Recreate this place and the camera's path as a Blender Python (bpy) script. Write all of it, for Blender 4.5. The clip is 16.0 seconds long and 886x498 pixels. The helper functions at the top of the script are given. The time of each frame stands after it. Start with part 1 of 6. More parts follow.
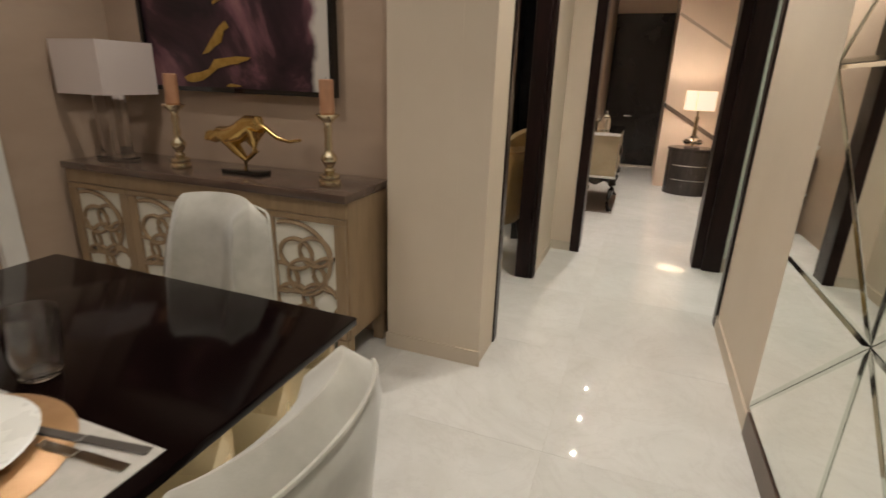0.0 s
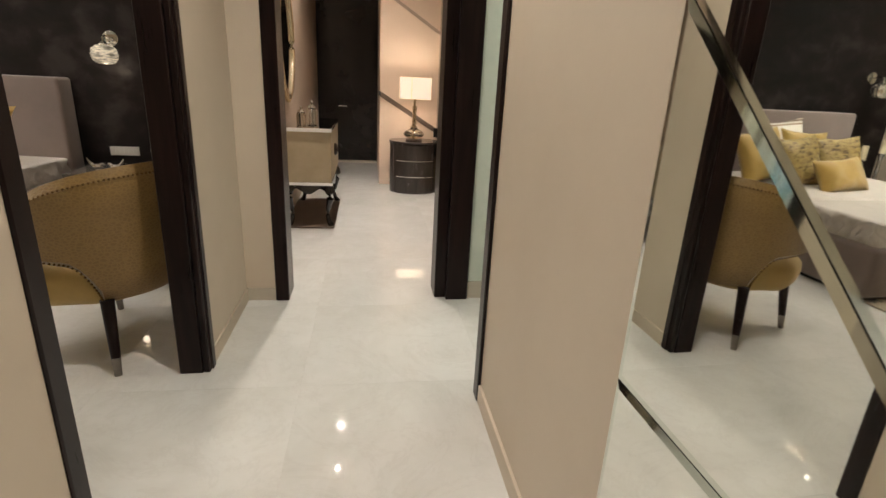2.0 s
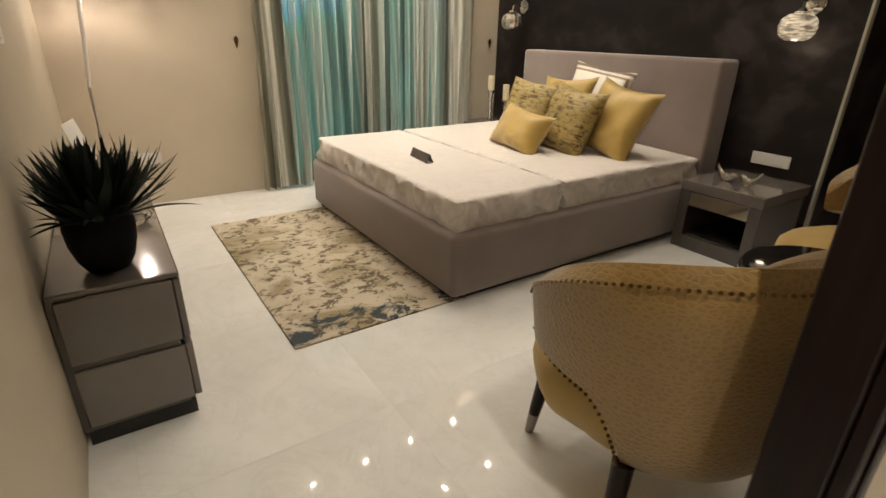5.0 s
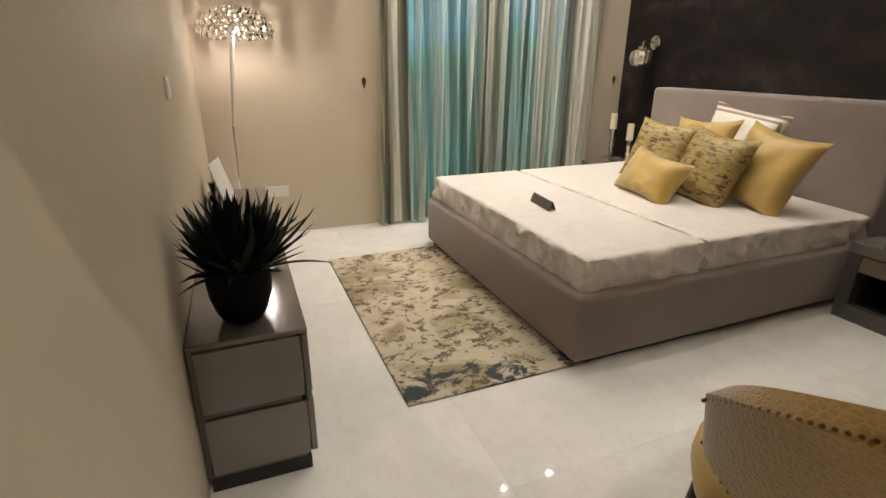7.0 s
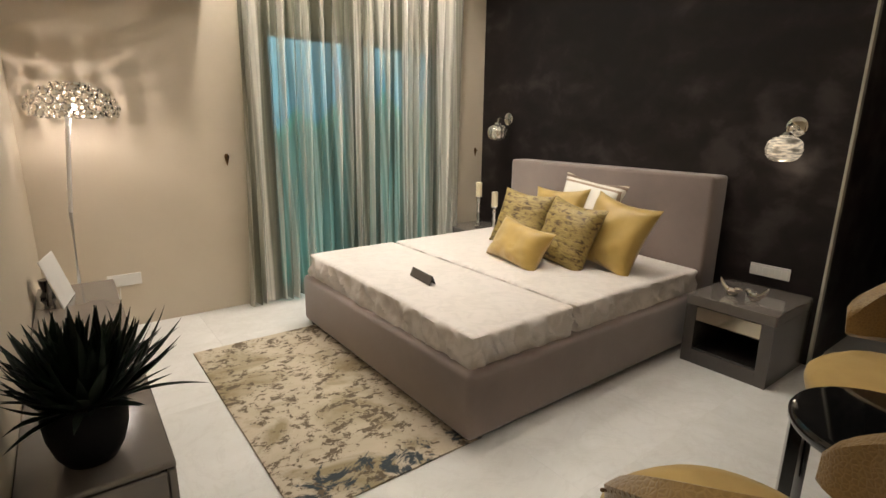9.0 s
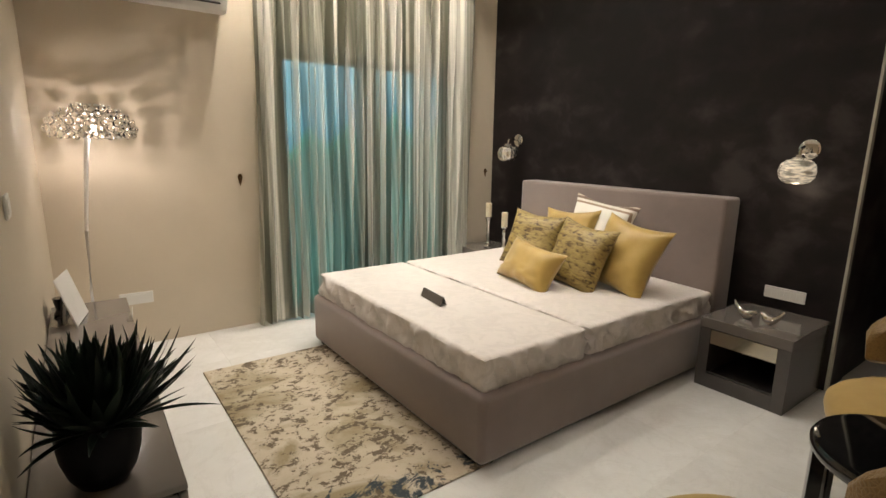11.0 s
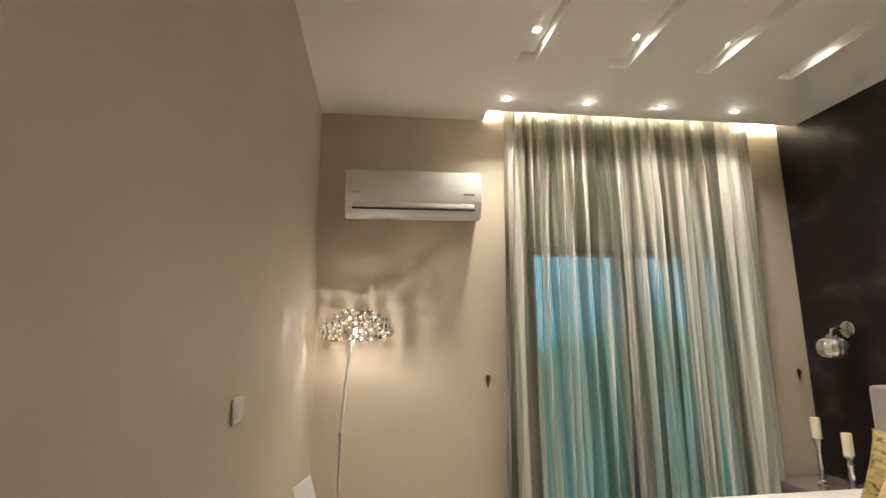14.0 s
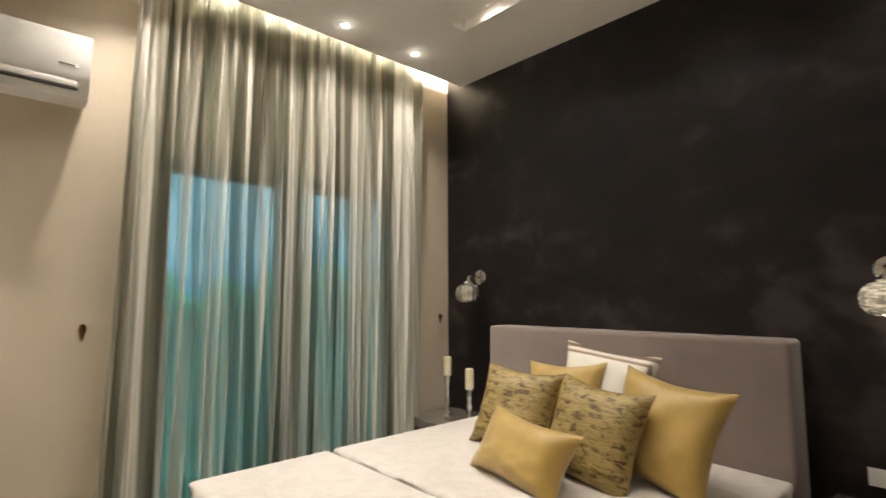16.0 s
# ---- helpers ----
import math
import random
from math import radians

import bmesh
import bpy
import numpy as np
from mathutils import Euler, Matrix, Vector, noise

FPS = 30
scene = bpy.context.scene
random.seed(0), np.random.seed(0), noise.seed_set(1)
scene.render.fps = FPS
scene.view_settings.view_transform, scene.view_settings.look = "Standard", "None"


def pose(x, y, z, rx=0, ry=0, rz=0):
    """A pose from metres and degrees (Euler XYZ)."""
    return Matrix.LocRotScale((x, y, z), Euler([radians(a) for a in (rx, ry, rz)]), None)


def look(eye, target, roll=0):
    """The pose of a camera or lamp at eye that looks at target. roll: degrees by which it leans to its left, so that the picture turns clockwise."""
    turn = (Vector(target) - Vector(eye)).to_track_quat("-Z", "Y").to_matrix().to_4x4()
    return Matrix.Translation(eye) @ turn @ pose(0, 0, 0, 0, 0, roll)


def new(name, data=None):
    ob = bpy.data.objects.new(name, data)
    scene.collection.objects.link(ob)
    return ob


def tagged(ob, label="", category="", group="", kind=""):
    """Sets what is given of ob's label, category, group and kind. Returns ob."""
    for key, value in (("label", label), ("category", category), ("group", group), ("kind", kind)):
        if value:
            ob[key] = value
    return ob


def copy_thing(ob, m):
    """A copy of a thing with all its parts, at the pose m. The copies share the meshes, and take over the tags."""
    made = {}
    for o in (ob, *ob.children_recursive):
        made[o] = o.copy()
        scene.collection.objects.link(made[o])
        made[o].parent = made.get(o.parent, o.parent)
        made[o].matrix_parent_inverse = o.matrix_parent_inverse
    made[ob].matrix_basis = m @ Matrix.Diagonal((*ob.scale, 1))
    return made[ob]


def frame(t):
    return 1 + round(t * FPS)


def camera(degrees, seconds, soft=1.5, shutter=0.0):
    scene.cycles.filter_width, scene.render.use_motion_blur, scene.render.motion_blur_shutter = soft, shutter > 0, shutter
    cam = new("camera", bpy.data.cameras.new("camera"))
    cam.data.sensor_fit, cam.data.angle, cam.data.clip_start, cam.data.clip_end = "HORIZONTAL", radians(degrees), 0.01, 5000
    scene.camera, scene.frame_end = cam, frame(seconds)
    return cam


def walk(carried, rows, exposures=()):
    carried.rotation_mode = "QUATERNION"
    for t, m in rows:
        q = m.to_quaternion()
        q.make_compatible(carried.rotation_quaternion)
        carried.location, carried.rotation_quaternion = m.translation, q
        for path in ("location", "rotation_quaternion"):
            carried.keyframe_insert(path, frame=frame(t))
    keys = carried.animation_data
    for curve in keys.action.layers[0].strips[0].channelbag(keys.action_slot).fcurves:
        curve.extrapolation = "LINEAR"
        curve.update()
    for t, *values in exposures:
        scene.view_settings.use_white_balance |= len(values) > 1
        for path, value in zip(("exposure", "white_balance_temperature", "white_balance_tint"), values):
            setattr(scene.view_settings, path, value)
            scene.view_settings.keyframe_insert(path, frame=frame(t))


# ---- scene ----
cam = camera(82.0, 16.0, shutter=0.15)
PATH = [
    (0, (0.327, 2.696, 1.254), (-0.336, 4.473, 0.616), 1.9),
    (0.5, (0.394, 2.98, 1.219), (0.198, 4.868, 0.588), 2.2),
    (1, (0.401, 3.297, 1.222), (0.536, 5.192, 0.598), 2.5),
    (1.5, (0.438, 3.649, 1.191), (0.721, 5.529, 0.571), 2.1),
    (2, (0.424, 3.927, 1.194), (0.715, 5.803, 0.563), 2.9),
    (2.5, (0.366, 4.216, 1.187), (0.552, 6.104, 0.555), 3.3),
    (3, (0.350, 4.520, 1.158), (0.311, 6.416, 0.520), 2.7),
    (3.5, (0.303, 4.718, 1.159), (-0.057, 6.565, 0.483), 2.5),
    (4, (0.17, 4.87, 1.14), (-0.615, 6.568, 0.432), 2.2),
    (4.5, (0.034, 4.968, 1.175), (-1.160, 6.385, 0.422), 1.3),
    (5, (-0.104, 5.097, 1.19), (-1.63, 6.126, 0.408), 1.1),
    (7.5, (-0.309, 5.052, 1.32), (-2.042, 5.768, 0.625), 0.4),
    (8, (-0.327, 5.04, 1.369), (-1.995, 5.926, 0.709), 0.5),
    (8.5, (-0.36, 5.044, 1.367), (-1.986, 6.062, 0.801), 0.8),
    (9, (-0.37, 5.061, 1.366), (-1.917, 6.235, 0.887), 0.7),
    (11.5, (-0.393, 5.043, 1.38), (-2.001, 6.176, 1.022), 0.7),
    (12, (-0.399, 5.115, 1.408), (-2.116, 6.119, 1.203), 0.4),
    (12.5, (-0.39, 5.186, 1.402), (-2.184, 6.069, 1.449), 0.3),
    (13, (-0.437, 5.228, 1.403), (-2.284, 5.963, 1.632), 0.4),
    (13.5, (-0.609, 5.247, 1.393), (-2.512, 5.773, 1.712), 0.1),
    (14, (-0.79, 5.272, 1.352), (-2.738, 5.545, 1.715), -0.7),
    (14.5, (-0.957, 5.405, 1.285), (-2.917, 5.503, 1.668), -0.8),
    (15, (-1.049, 5.529, 1.291), (-3.005, 5.789, 1.617), -1.0),
    (15.5, (-1.114, 5.63, 1.286), (-2.959, 6.356, 1.549), -0.7),
    (16, (-1.221, 5.657, 1.26), (-2.691, 7.0, 1.45), -0.2),
]
walk(cam, [(t, look(eye, target, roll)) for t, eye, target, roll in PATH], [(0, 0.0, 6500, 10), (3.2, 0.0, 6500, 10), (4.2, 0.0, 7200, 10), (5, 0.0, 6950, 10), (7.5, 0.0, 6550, 10), (14.5, -0.05, 6500, 10), (16, -0.15, 6500, 10)])

# ---- world, lamps ----
world = bpy.data.worlds.new("world")
scene.world = world
world.use_nodes = True
wn = world.node_tree
sky = wn.nodes.new("ShaderNodeTexSky")
sky.sky_type, sky.sun_disc = "NISHITA", False
sky.sun_elevation, sky.sun_rotation = radians(25), radians(200)
wn.links.new(sky.outputs[0], wn.nodes["Background"].inputs[0])
wn.nodes["Background"].inputs[1].default_value = 0.08

WARM = (1.000, 0.918, 0.810)
HALL = (1.0, 0.92, 0.82)
SOFT = (1.0, 0.82, 0.62)


def spot(name, place, watts, degrees=110, blend=0.8, radius=0.016, colour=WARM, aim=(0, 0, -1)):
    d = bpy.data.lights.new(name, "SPOT")
    d.energy, d.spot_size, d.spot_blend, d.shadow_soft_size, d.color = watts, radians(degrees), blend, radius, colour
    ob = new(name, d)
    ob.matrix_world = look(place, Vector(place) + Vector(aim))
    return ob


def bulb(name, place, watts, radius=0.04, colour=SOFT):
    d = bpy.data.lights.new(name, "POINT")
    d.energy, d.shadow_soft_size, d.color = watts, radius, colour
    ob = new(name, d)
    ob.location = place
    return ob


def panel(name, place, aim, size, watts, colour=WARM):
    d = bpy.data.lights.new(name, "AREA")
    d.shape, d.size, d.size_y, d.energy, d.color = "RECTANGLE", size[0], size[1], watts, colour
    ob = new(name, d)
    ob.matrix_world = look(place, aim)
    return ob


HB = 2.957          # bedroom ceiling
HC = 2.70           # corridor, dining and far room ceiling
ROW_Y = (6.146, 6.711, 7.257, 7.816)
SLOT_X = (-3.19, -2.30, -1.44)
for y in ROW_Y:
    spot("downlight_lamp", (-3.87, y, HB - 0.012), 62, degrees=112, blend=0.9)
    for x, watts in zip(SLOT_X, (25, 20, 4)):
        spot("slot_lamp", (x, y - 0.01, HB + 0.050), watts * (0.65 if y < 6.3 else 1.08), degrees=120, blend=0.9, radius=0.015)
        spot("slot_wash_lamp", (x, y - 0.01, HB + 0.050), 6.5, degrees=179, blend=1.0, radius=0.01)
for y in (7.63, 8.3, 9.0):
    spot("far_downlight_lamp", (0.12, y, HC - 0.012), 82, degrees=136, colour=HALL)
# the last one, at (-1.45, 4.2), is an added fill for the sideboard wall
for x, y, watts in ((0.3, 5.35, 84), (0.3, 3.4, 56), (0.3, 1.4, 50), (-1.3, 3.2, 24), (-1.3, 1.6, 36), (-1.45, 4.2, 44)):
    spot("corridor_lamp", (x, y, HC - 0.012), watts, degrees=140, colour=HALL)
# unseen fills without fittings, added to brighten the side passage and the nook
spot("passage_fill", (1.75, 6.12, HC - 0.012), 80, degrees=125, radius=0.22, colour=(0.92, 1.0, 0.86))
spot("nook_fill", (-0.8, 9.1, HC - 0.012), 5, degrees=120)
panel("cove_lamp", (-4.03, 7.26, 3.06), (-4.3, 7.26, 2.9), (2.36, 0.03), 560)
# added fill just under each curtain downlight, lifts the ceiling around it
for y in ROW_Y:
    bulb("ceiling_fill", (-3.87, y, HB - 0.022), 0.3, 0.02, WARM)

# ---- materials ----


def nodes_of(name):
    m = bpy.data.materials.new(name)
    m.use_nodes = True
    t = m.node_tree
    return m, t, t.nodes["Principled BSDF"]


def node(t, kind, **values):
    n = t.nodes.new(kind)
    for key, value in values.items():
        n.inputs[key.replace("_", " ")].default_value = value
    return n


def coords(t, space="Object", scale=(1, 1, 1), spread=False):
    """A vector in metres: Object or world Position, scaled, moved by the object's random where spread."""
    if space == "World":
        src = t.nodes.new("ShaderNodeNewGeometry").outputs["Position"]
    else:
        src = t.nodes.new("ShaderNodeTexCoord").outputs[space]
    m = t.nodes.new("ShaderNodeMapping")
    m.inputs["Scale"].default_value = scale
    t.links.new(src, m.inputs["Vector"])
    if spread:
        info = t.nodes.new("ShaderNodeObjectInfo")
        mul = t.nodes.new("ShaderNodeMath")
        mul.operation = "MULTIPLY"
        mul.inputs[1].default_value = 37.0
        t.links.new(info.outputs["Random"], mul.inputs[0])
        t.links.new(mul.outputs[0], m.inputs["Location"])
    return m.outputs[0]


def ramp(t, fac, stops):
    r = t.nodes.new("ShaderNodeValToRGB")
    e = r.color_ramp.elements
    while len(e) < len(stops):
        e.new(0.5)
    for el, (p, c) in zip(e, stops):
        el.position, el.color = p, (*c, 1) if len(c) == 3 else c
    t.links.new(fac, r.inputs[0])
    return r.outputs[0]


def surface(name, a, b, scale=3.0, rough=0.5, rough_var=0.08, fine=120.0, bump=0.15, depth=0.002, metal=0.0, stretch=(1, 1, 1),
            space="Object", coat=0.0, sheen=0.0, detail=5.0, lo=0.35, hi=0.65):
    m, t, p = nodes_of(name)
    v = coords(t, space, stretch)
    n1 = node(t, "ShaderNodeTexNoise", Scale=scale, Detail=detail, Roughness=0.6)
    n2 = node(t, "ShaderNodeTexNoise", Scale=fine, Detail=3.0, Roughness=0.6)
    for n in (n1, n2):
        t.links.new(v, n.inputs["Vector"])
    t.links.new(ramp(t, n1.outputs[0], ((lo, a), (hi, b))), p.inputs["Base Color"])
    mr = node(t, "ShaderNodeMapRange", To_Min=max(0.02, rough - rough_var), To_Max=rough + rough_var)
    t.links.new(n1.outputs[0], mr.inputs["Value"])
    t.links.new(mr.outputs[0], p.inputs["Roughness"])
    bp = node(t, "ShaderNodeBump", Strength=bump, Distance=depth)
    t.links.new(n2.outputs[0], bp.inputs["Height"])
    t.links.new(bp.outputs[0], p.inputs["Normal"])
    p.inputs["Metallic"].default_value = metal
    p.inputs["Coat Weight"].default_value = coat
    p.inputs["Sheen Weight"].default_value = sheen
    return m


def glass(name, colour=(1, 1, 1), rough=0.0, ior=1.45):
    m, t, p = nodes_of(name)
    p.inputs["Base Color"].default_value = (*colour, 1)
    p.inputs["Transmission Weight"].default_value = 1.0
    p.inputs["Roughness"].default_value = rough
    p.inputs["IOR"].default_value = ior
    return m


def glow(name, colour, strength):
    m, t, p = nodes_of(name)
    p.inputs["Base Color"].default_value = (*colour, 1)
    p.inputs["Emission Color"].default_value = (*colour, 1)
    p.inputs["Emission Strength"].default_value = strength
    return m


def mirror(name, colour=(0.86, 0.88, 0.84), rough=0.01):
    m, t, p = nodes_of(name)
    p.inputs["Base Color"].default_value = (*colour, 1)
    p.inputs["Metallic"].default_value = 1.0
    n = node(t, "ShaderNodeTexNoise", Scale=3.0, Detail=4.0)
    mr = node(t, "ShaderNodeMapRange", To_Min=rough, To_Max=rough * 2.5)
    t.links.new(n.outputs[0], mr.inputs["Value"])
    t.links.new(mr.outputs[0], p.inputs["Roughness"])
    return m


M_PLASTER = surface("beige_plaster", (0.60, 0.51, 0.405), (0.65, 0.56, 0.45), 1.3, 0.62, 0.06, 60, 0.25, 0.002, space="World")
M_PLASTER_BED = surface("bedroom_plaster", (0.58, 0.50, 0.385), (0.63, 0.55, 0.43), 1.1, 0.55, 0.08, 60, 0.25, 0.002, space="World")
M_TAUPE = surface("taupe_wallpaper", (0.38, 0.285, 0.215), (0.44, 0.335, 0.255), 1.5, 0.5, 0.08, 90, 0.3, 0.002, stretch=(1, 1, 2.2), space="World")
M_PINK = surface("blush_wall", (0.66, 0.50, 0.38), (0.72, 0.56, 0.43), 1.2, 0.5, 0.06, 70, 0.2, 0.002, space="World")
M_GREEN = surface("pale_green_wallpaper", (0.60, 0.66, 0.58), (0.68, 0.73, 0.65), 5, 0.6, 0.05, 80, 0.2, 0.002, space="World")
M_CEIL = surface("ceiling_paint", (0.885, 0.855, 0.795), (0.905, 0.88, 0.82), 1.0, 0.7, 0.05, 60, 0.1, 0.001, space="World")
M_TRIM = surface("pale_trim", (0.42, 0.42, 0.35), (0.48, 0.48, 0.41), 3, 0.5, 0.05, 80, 0.1, 0.001, space="World")
M_WENGE = surface("dark_wenge_veneer", (0.008, 0.0042, 0.004), (0.018, 0.009, 0.008), 2.5, 0.3, 0.08, 60, 0.2, 0.001, stretch=(14, 14, 1), coat=0.04)
M_WENGE.node_tree.nodes["Principled BSDF"].inputs["Specular IOR Level"].default_value = 0.18
M_BLACKDOOR = surface("dark_lacquered_door", (0.011, 0.009, 0.009), (0.018, 0.014, 0.013), 4, 0.22, 0.06, 60, 0.06, 0.001)
M_NAVY = surface("dark_tinted_panel", (0.006, 0.007, 0.010), (0.009, 0.010, 0.014), 3, 0.25, 0.05, 60, 0.05, 0.001)
M_SKIRT = surface("stone_skirting", (0.50, 0.45, 0.37), (0.56, 0.51, 0.42), 4, 0.25, 0.05, 60, 0.05, 0.001, space="World")
M_BROWN = surface("brown_inlay", (0.10, 0.066, 0.048), (0.14, 0.095, 0.07), 5, 0.4, 0.06, 90, 0.1, 0.001)
M_MAUVE = surface("taupe_velvet", (0.195, 0.150, 0.132), (0.245, 0.190, 0.168), 2.2, 0.8, 0.08, 500, 0.35, 0.001, sheen=0.5)
M_YELLOW = surface("mustard_satin", (0.37, 0.24, 0.05), (0.46, 0.31, 0.08), 4.0, 0.45, 0.08, 350, 0.2, 0.001, sheen=0.35)
M_SEATGOLD = surface("mustard_velvet", (0.40, 0.265, 0.075), (0.48, 0.33, 0.11), 4.0, 0.7, 0.08, 350, 0.25, 0.001, sheen=0.2)
M_IVORY = surface("ivory_fabric", (0.60, 0.57, 0.50), (0.70, 0.67, 0.60), 6.0, 0.75, 0.05, 400, 0.3, 0.001, sheen=0.3)
M_CHAIRGREY = surface("pale_grey_velvet", (0.40, 0.385, 0.335), (0.50, 0.485, 0.43), 12.0, 0.62, 0.12, 350, 0.3, 0.001, sheen=0.5)
M_GREYLAC = surface("grey_brown_lacquer", (0.135, 0.118, 0.104), (0.165, 0.145, 0.128), 2.0, 0.13, 0.03, 60, 0.04, 0.001, coat=0.4)
M_GREYDARK = surface("dark_grey_lacquer", (0.070, 0.061, 0.055), (0.092, 0.081, 0.074), 2.0, 0.22, 0.05, 60, 0.04, 0.001, coat=0.4)
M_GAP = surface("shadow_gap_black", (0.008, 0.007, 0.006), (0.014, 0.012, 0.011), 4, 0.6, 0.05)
M_BLACK = surface("glossy_black", (0.004, 0.004, 0.004), (0.007, 0.007, 0.007), 3, 0.08, 0.03, 60, 0.02, 0.001, coat=0.6)
M_BLACKFAB = surface("black_fabric", (0.006, 0.006, 0.007), (0.012, 0.012, 0.013), 20, 0.85, 0.05, 400, 0.4, 0.002)
M_GLASSTOP = surface("black_glass_top", (0.004, 0.0018, 0.0018), (0.006, 0.003, 0.0025), 3, 0.10, 0.03, 60, 0.01, 0.0005)
M_GLASSTOP.node_tree.nodes["Principled BSDF"].inputs["Specular IOR Level"].default_value = 0.08
M_GOLD = surface("polished_gold", (0.72, 0.50, 0.18), (0.82, 0.60, 0.26), 8, 0.22, 0.08, 60, 0.3, 0.003, metal=1.0)
M_BRASS = surface("antique_champagne_metal", (0.62, 0.52, 0.36), (0.76, 0.66, 0.48), 12, 0.22, 0.1, 90, 0.3, 0.002, metal=1.0)
M_GOLDBASE = surface("brushed_champagne_facets", (0.70, 0.58, 0.36), (0.80, 0.68, 0.46), 3, 0.26, 0.06, 60, 0.05, 0.001, metal=0.9)
M_GOLDMIR = surface("champagne_mirror", (0.74, 0.68, 0.55), (0.80, 0.74, 0.60), 3, 0.08, 0.03, 60, 0.02, 0.0005, metal=1.0)
M_CHROME = surface("chrome", (0.74, 0.73, 0.70), (0.82, 0.81, 0.78), 6, 0.07, 0.03, 60, 0.02, 0.0005, metal=1.0)
M_FERRULE = surface("brushed_gunmetal", (0.20, 0.18, 0.16), (0.28, 0.25, 0.22), 20, 0.35, 0.06, 90, 0.1, 0.0005, metal=0.9)
M_STUD = surface("bronze_nailheads", (0.10, 0.055, 0.02), (0.18, 0.10, 0.04), 30, 0.35, 0.1, metal=1.0)
M_SIDEWOOD = surface("taupe_oak_veneer", (0.25, 0.170, 0.095), (0.315, 0.222, 0.13), 3.0, 0.38, 0.08, 120, 0.2, 0.001, stretch=(12, 12, 1.5), coat=0.2)
M_SIDETOP = surface("polished_brown_top", (0.085, 0.055, 0.042), (0.12, 0.08, 0.06), 3.0, 0.16, 0.04, 60, 0.03, 0.001, stretch=(1.5, 9, 1), coat=0.5)
M_MIRROR = mirror("mirror_glass")
M_BEVEL = mirror("mirror_bevel", (0.66, 0.70, 0.63), 0.03)
M_WHITEPL = surface("white_plastic", (0.72, 0.71, 0.67), (0.77, 0.76, 0.72), 3, 0.28, 0.05, 60, 0.03, 0.0005)
M_WAX = surface("cream_wax", (0.70, 0.62, 0.42), (0.78, 0.70, 0.50), 9, 0.45, 0.05, 60, 0.1, 0.001)
M_WAXOR = surface("copper_candle", (0.42, 0.21, 0.12), (0.50, 0.27, 0.16), 9, 0.4, 0.05, 60, 0.1, 0.001)
M_GLASS = glass("clear_glass")
M_GLASSAMB = glass("smoked_amber_glass", (0.86, 0.80, 0.70), 0.09)
M_MERCURY = surface("ribbed_mercury_glass", (0.55, 0.52, 0.46), (0.80, 0.77, 0.70), 22, 0.12, 0.1, 60, 0.35, 0.004, metal=0.85)
M_MERCURYLIT = surface("glowing_mercury_glass", (0.50, 0.46, 0.38), (0.80, 0.75, 0.64), 26, 0.15, 0.1, 60, 0.5, 0.004, metal=0.5)
q_, t_ = M_MERCURYLIT.node_tree.nodes["Principled BSDF"], M_MERCURYLIT.node_tree
n_ = node(t_, "ShaderNodeTexNoise", Scale=38.0, Detail=2.0)
t_.links.new(coords(t_, "Object", (0.45, 0.45, 2.2)), n_.inputs["Vector"])
t_.links.new(ramp(t_, n_.outputs[0], ((0.42, (0.05, 0.04, 0.03)), (0.6, (1.0, 0.84, 0.62)))), q_.inputs["Emission Color"])
q_.inputs["Emission Strength"].default_value = 0.55
M_LEAF = surface("dark_leaf", (0.002, 0.006, 0.003), (0.006, 0.016, 0.006), 14, 0.55, 0.1, 90, 0.3, 0.001)
M_POT = surface("matte_black_ceramic", (0.004, 0.004, 0.005), (0.007, 0.007, 0.008), 9, 0.55, 0.06, 60, 0.1, 0.001)
M_POT.node_tree.nodes["Principled BSDF"].inputs["Specular IOR Level"].default_value = 0.08
M_LEAF.node_tree.nodes["Principled BSDF"].inputs["Specular IOR Level"].default_value = 0.25
M_SOIL = surface("potting_moss", (0.015, 0.012, 0.007), (0.03, 0.025, 0.012), 40, 0.95, 0.03, 200, 0.8, 0.01)
M_TAN = surface("tan_upholstery", (0.50, 0.39, 0.27), (0.56, 0.45, 0.32), 4, 0.7, 0.06, 300, 0.3, 0.001, sheen=0.3)
M_SILK = surface("champagne_leather", (0.42, 0.34, 0.22), (0.48, 0.40, 0.27), 5, 0.38, 0.05, 150, 0.1, 0.001)
M_DRUM = surface("drum_dark_wood", (0.030, 0.023, 0.021), (0.042, 0.033, 0.029), 3, 0.25, 0.08, 80, 0.1, 0.001, stretch=(8, 8, 1), coat=0.3)
M_PAPER = surface("white_card", (0.66, 0.64, 0.60), (0.72, 0.70, 0.66), 5, 0.6, 0.05)
M_LIT = glow("lit_lamp_lens", (1.0, 0.88, 0.72), 11)
M_COVE = glow("cove_strip", (1.0, 0.86, 0.66), 14)
M_BULB = glow("small_lit_bulb", (1.0, 0.80, 0.55), 4.0)
# non-metal near-white: the lit glint of the silver edges is in the colour
M_SILVER_GLINT = surface("silver_edge_painted_glint", (0.86, 0.85, 0.82), (0.92, 0.91, 0.88), 12, 0.3, 0.08, 90, 0.1, 0.001)
M_FROST = surface("grey_glass", (0.25, 0.26, 0.25), (0.3, 0.31, 0.3), 3, 0.1, 0.03)


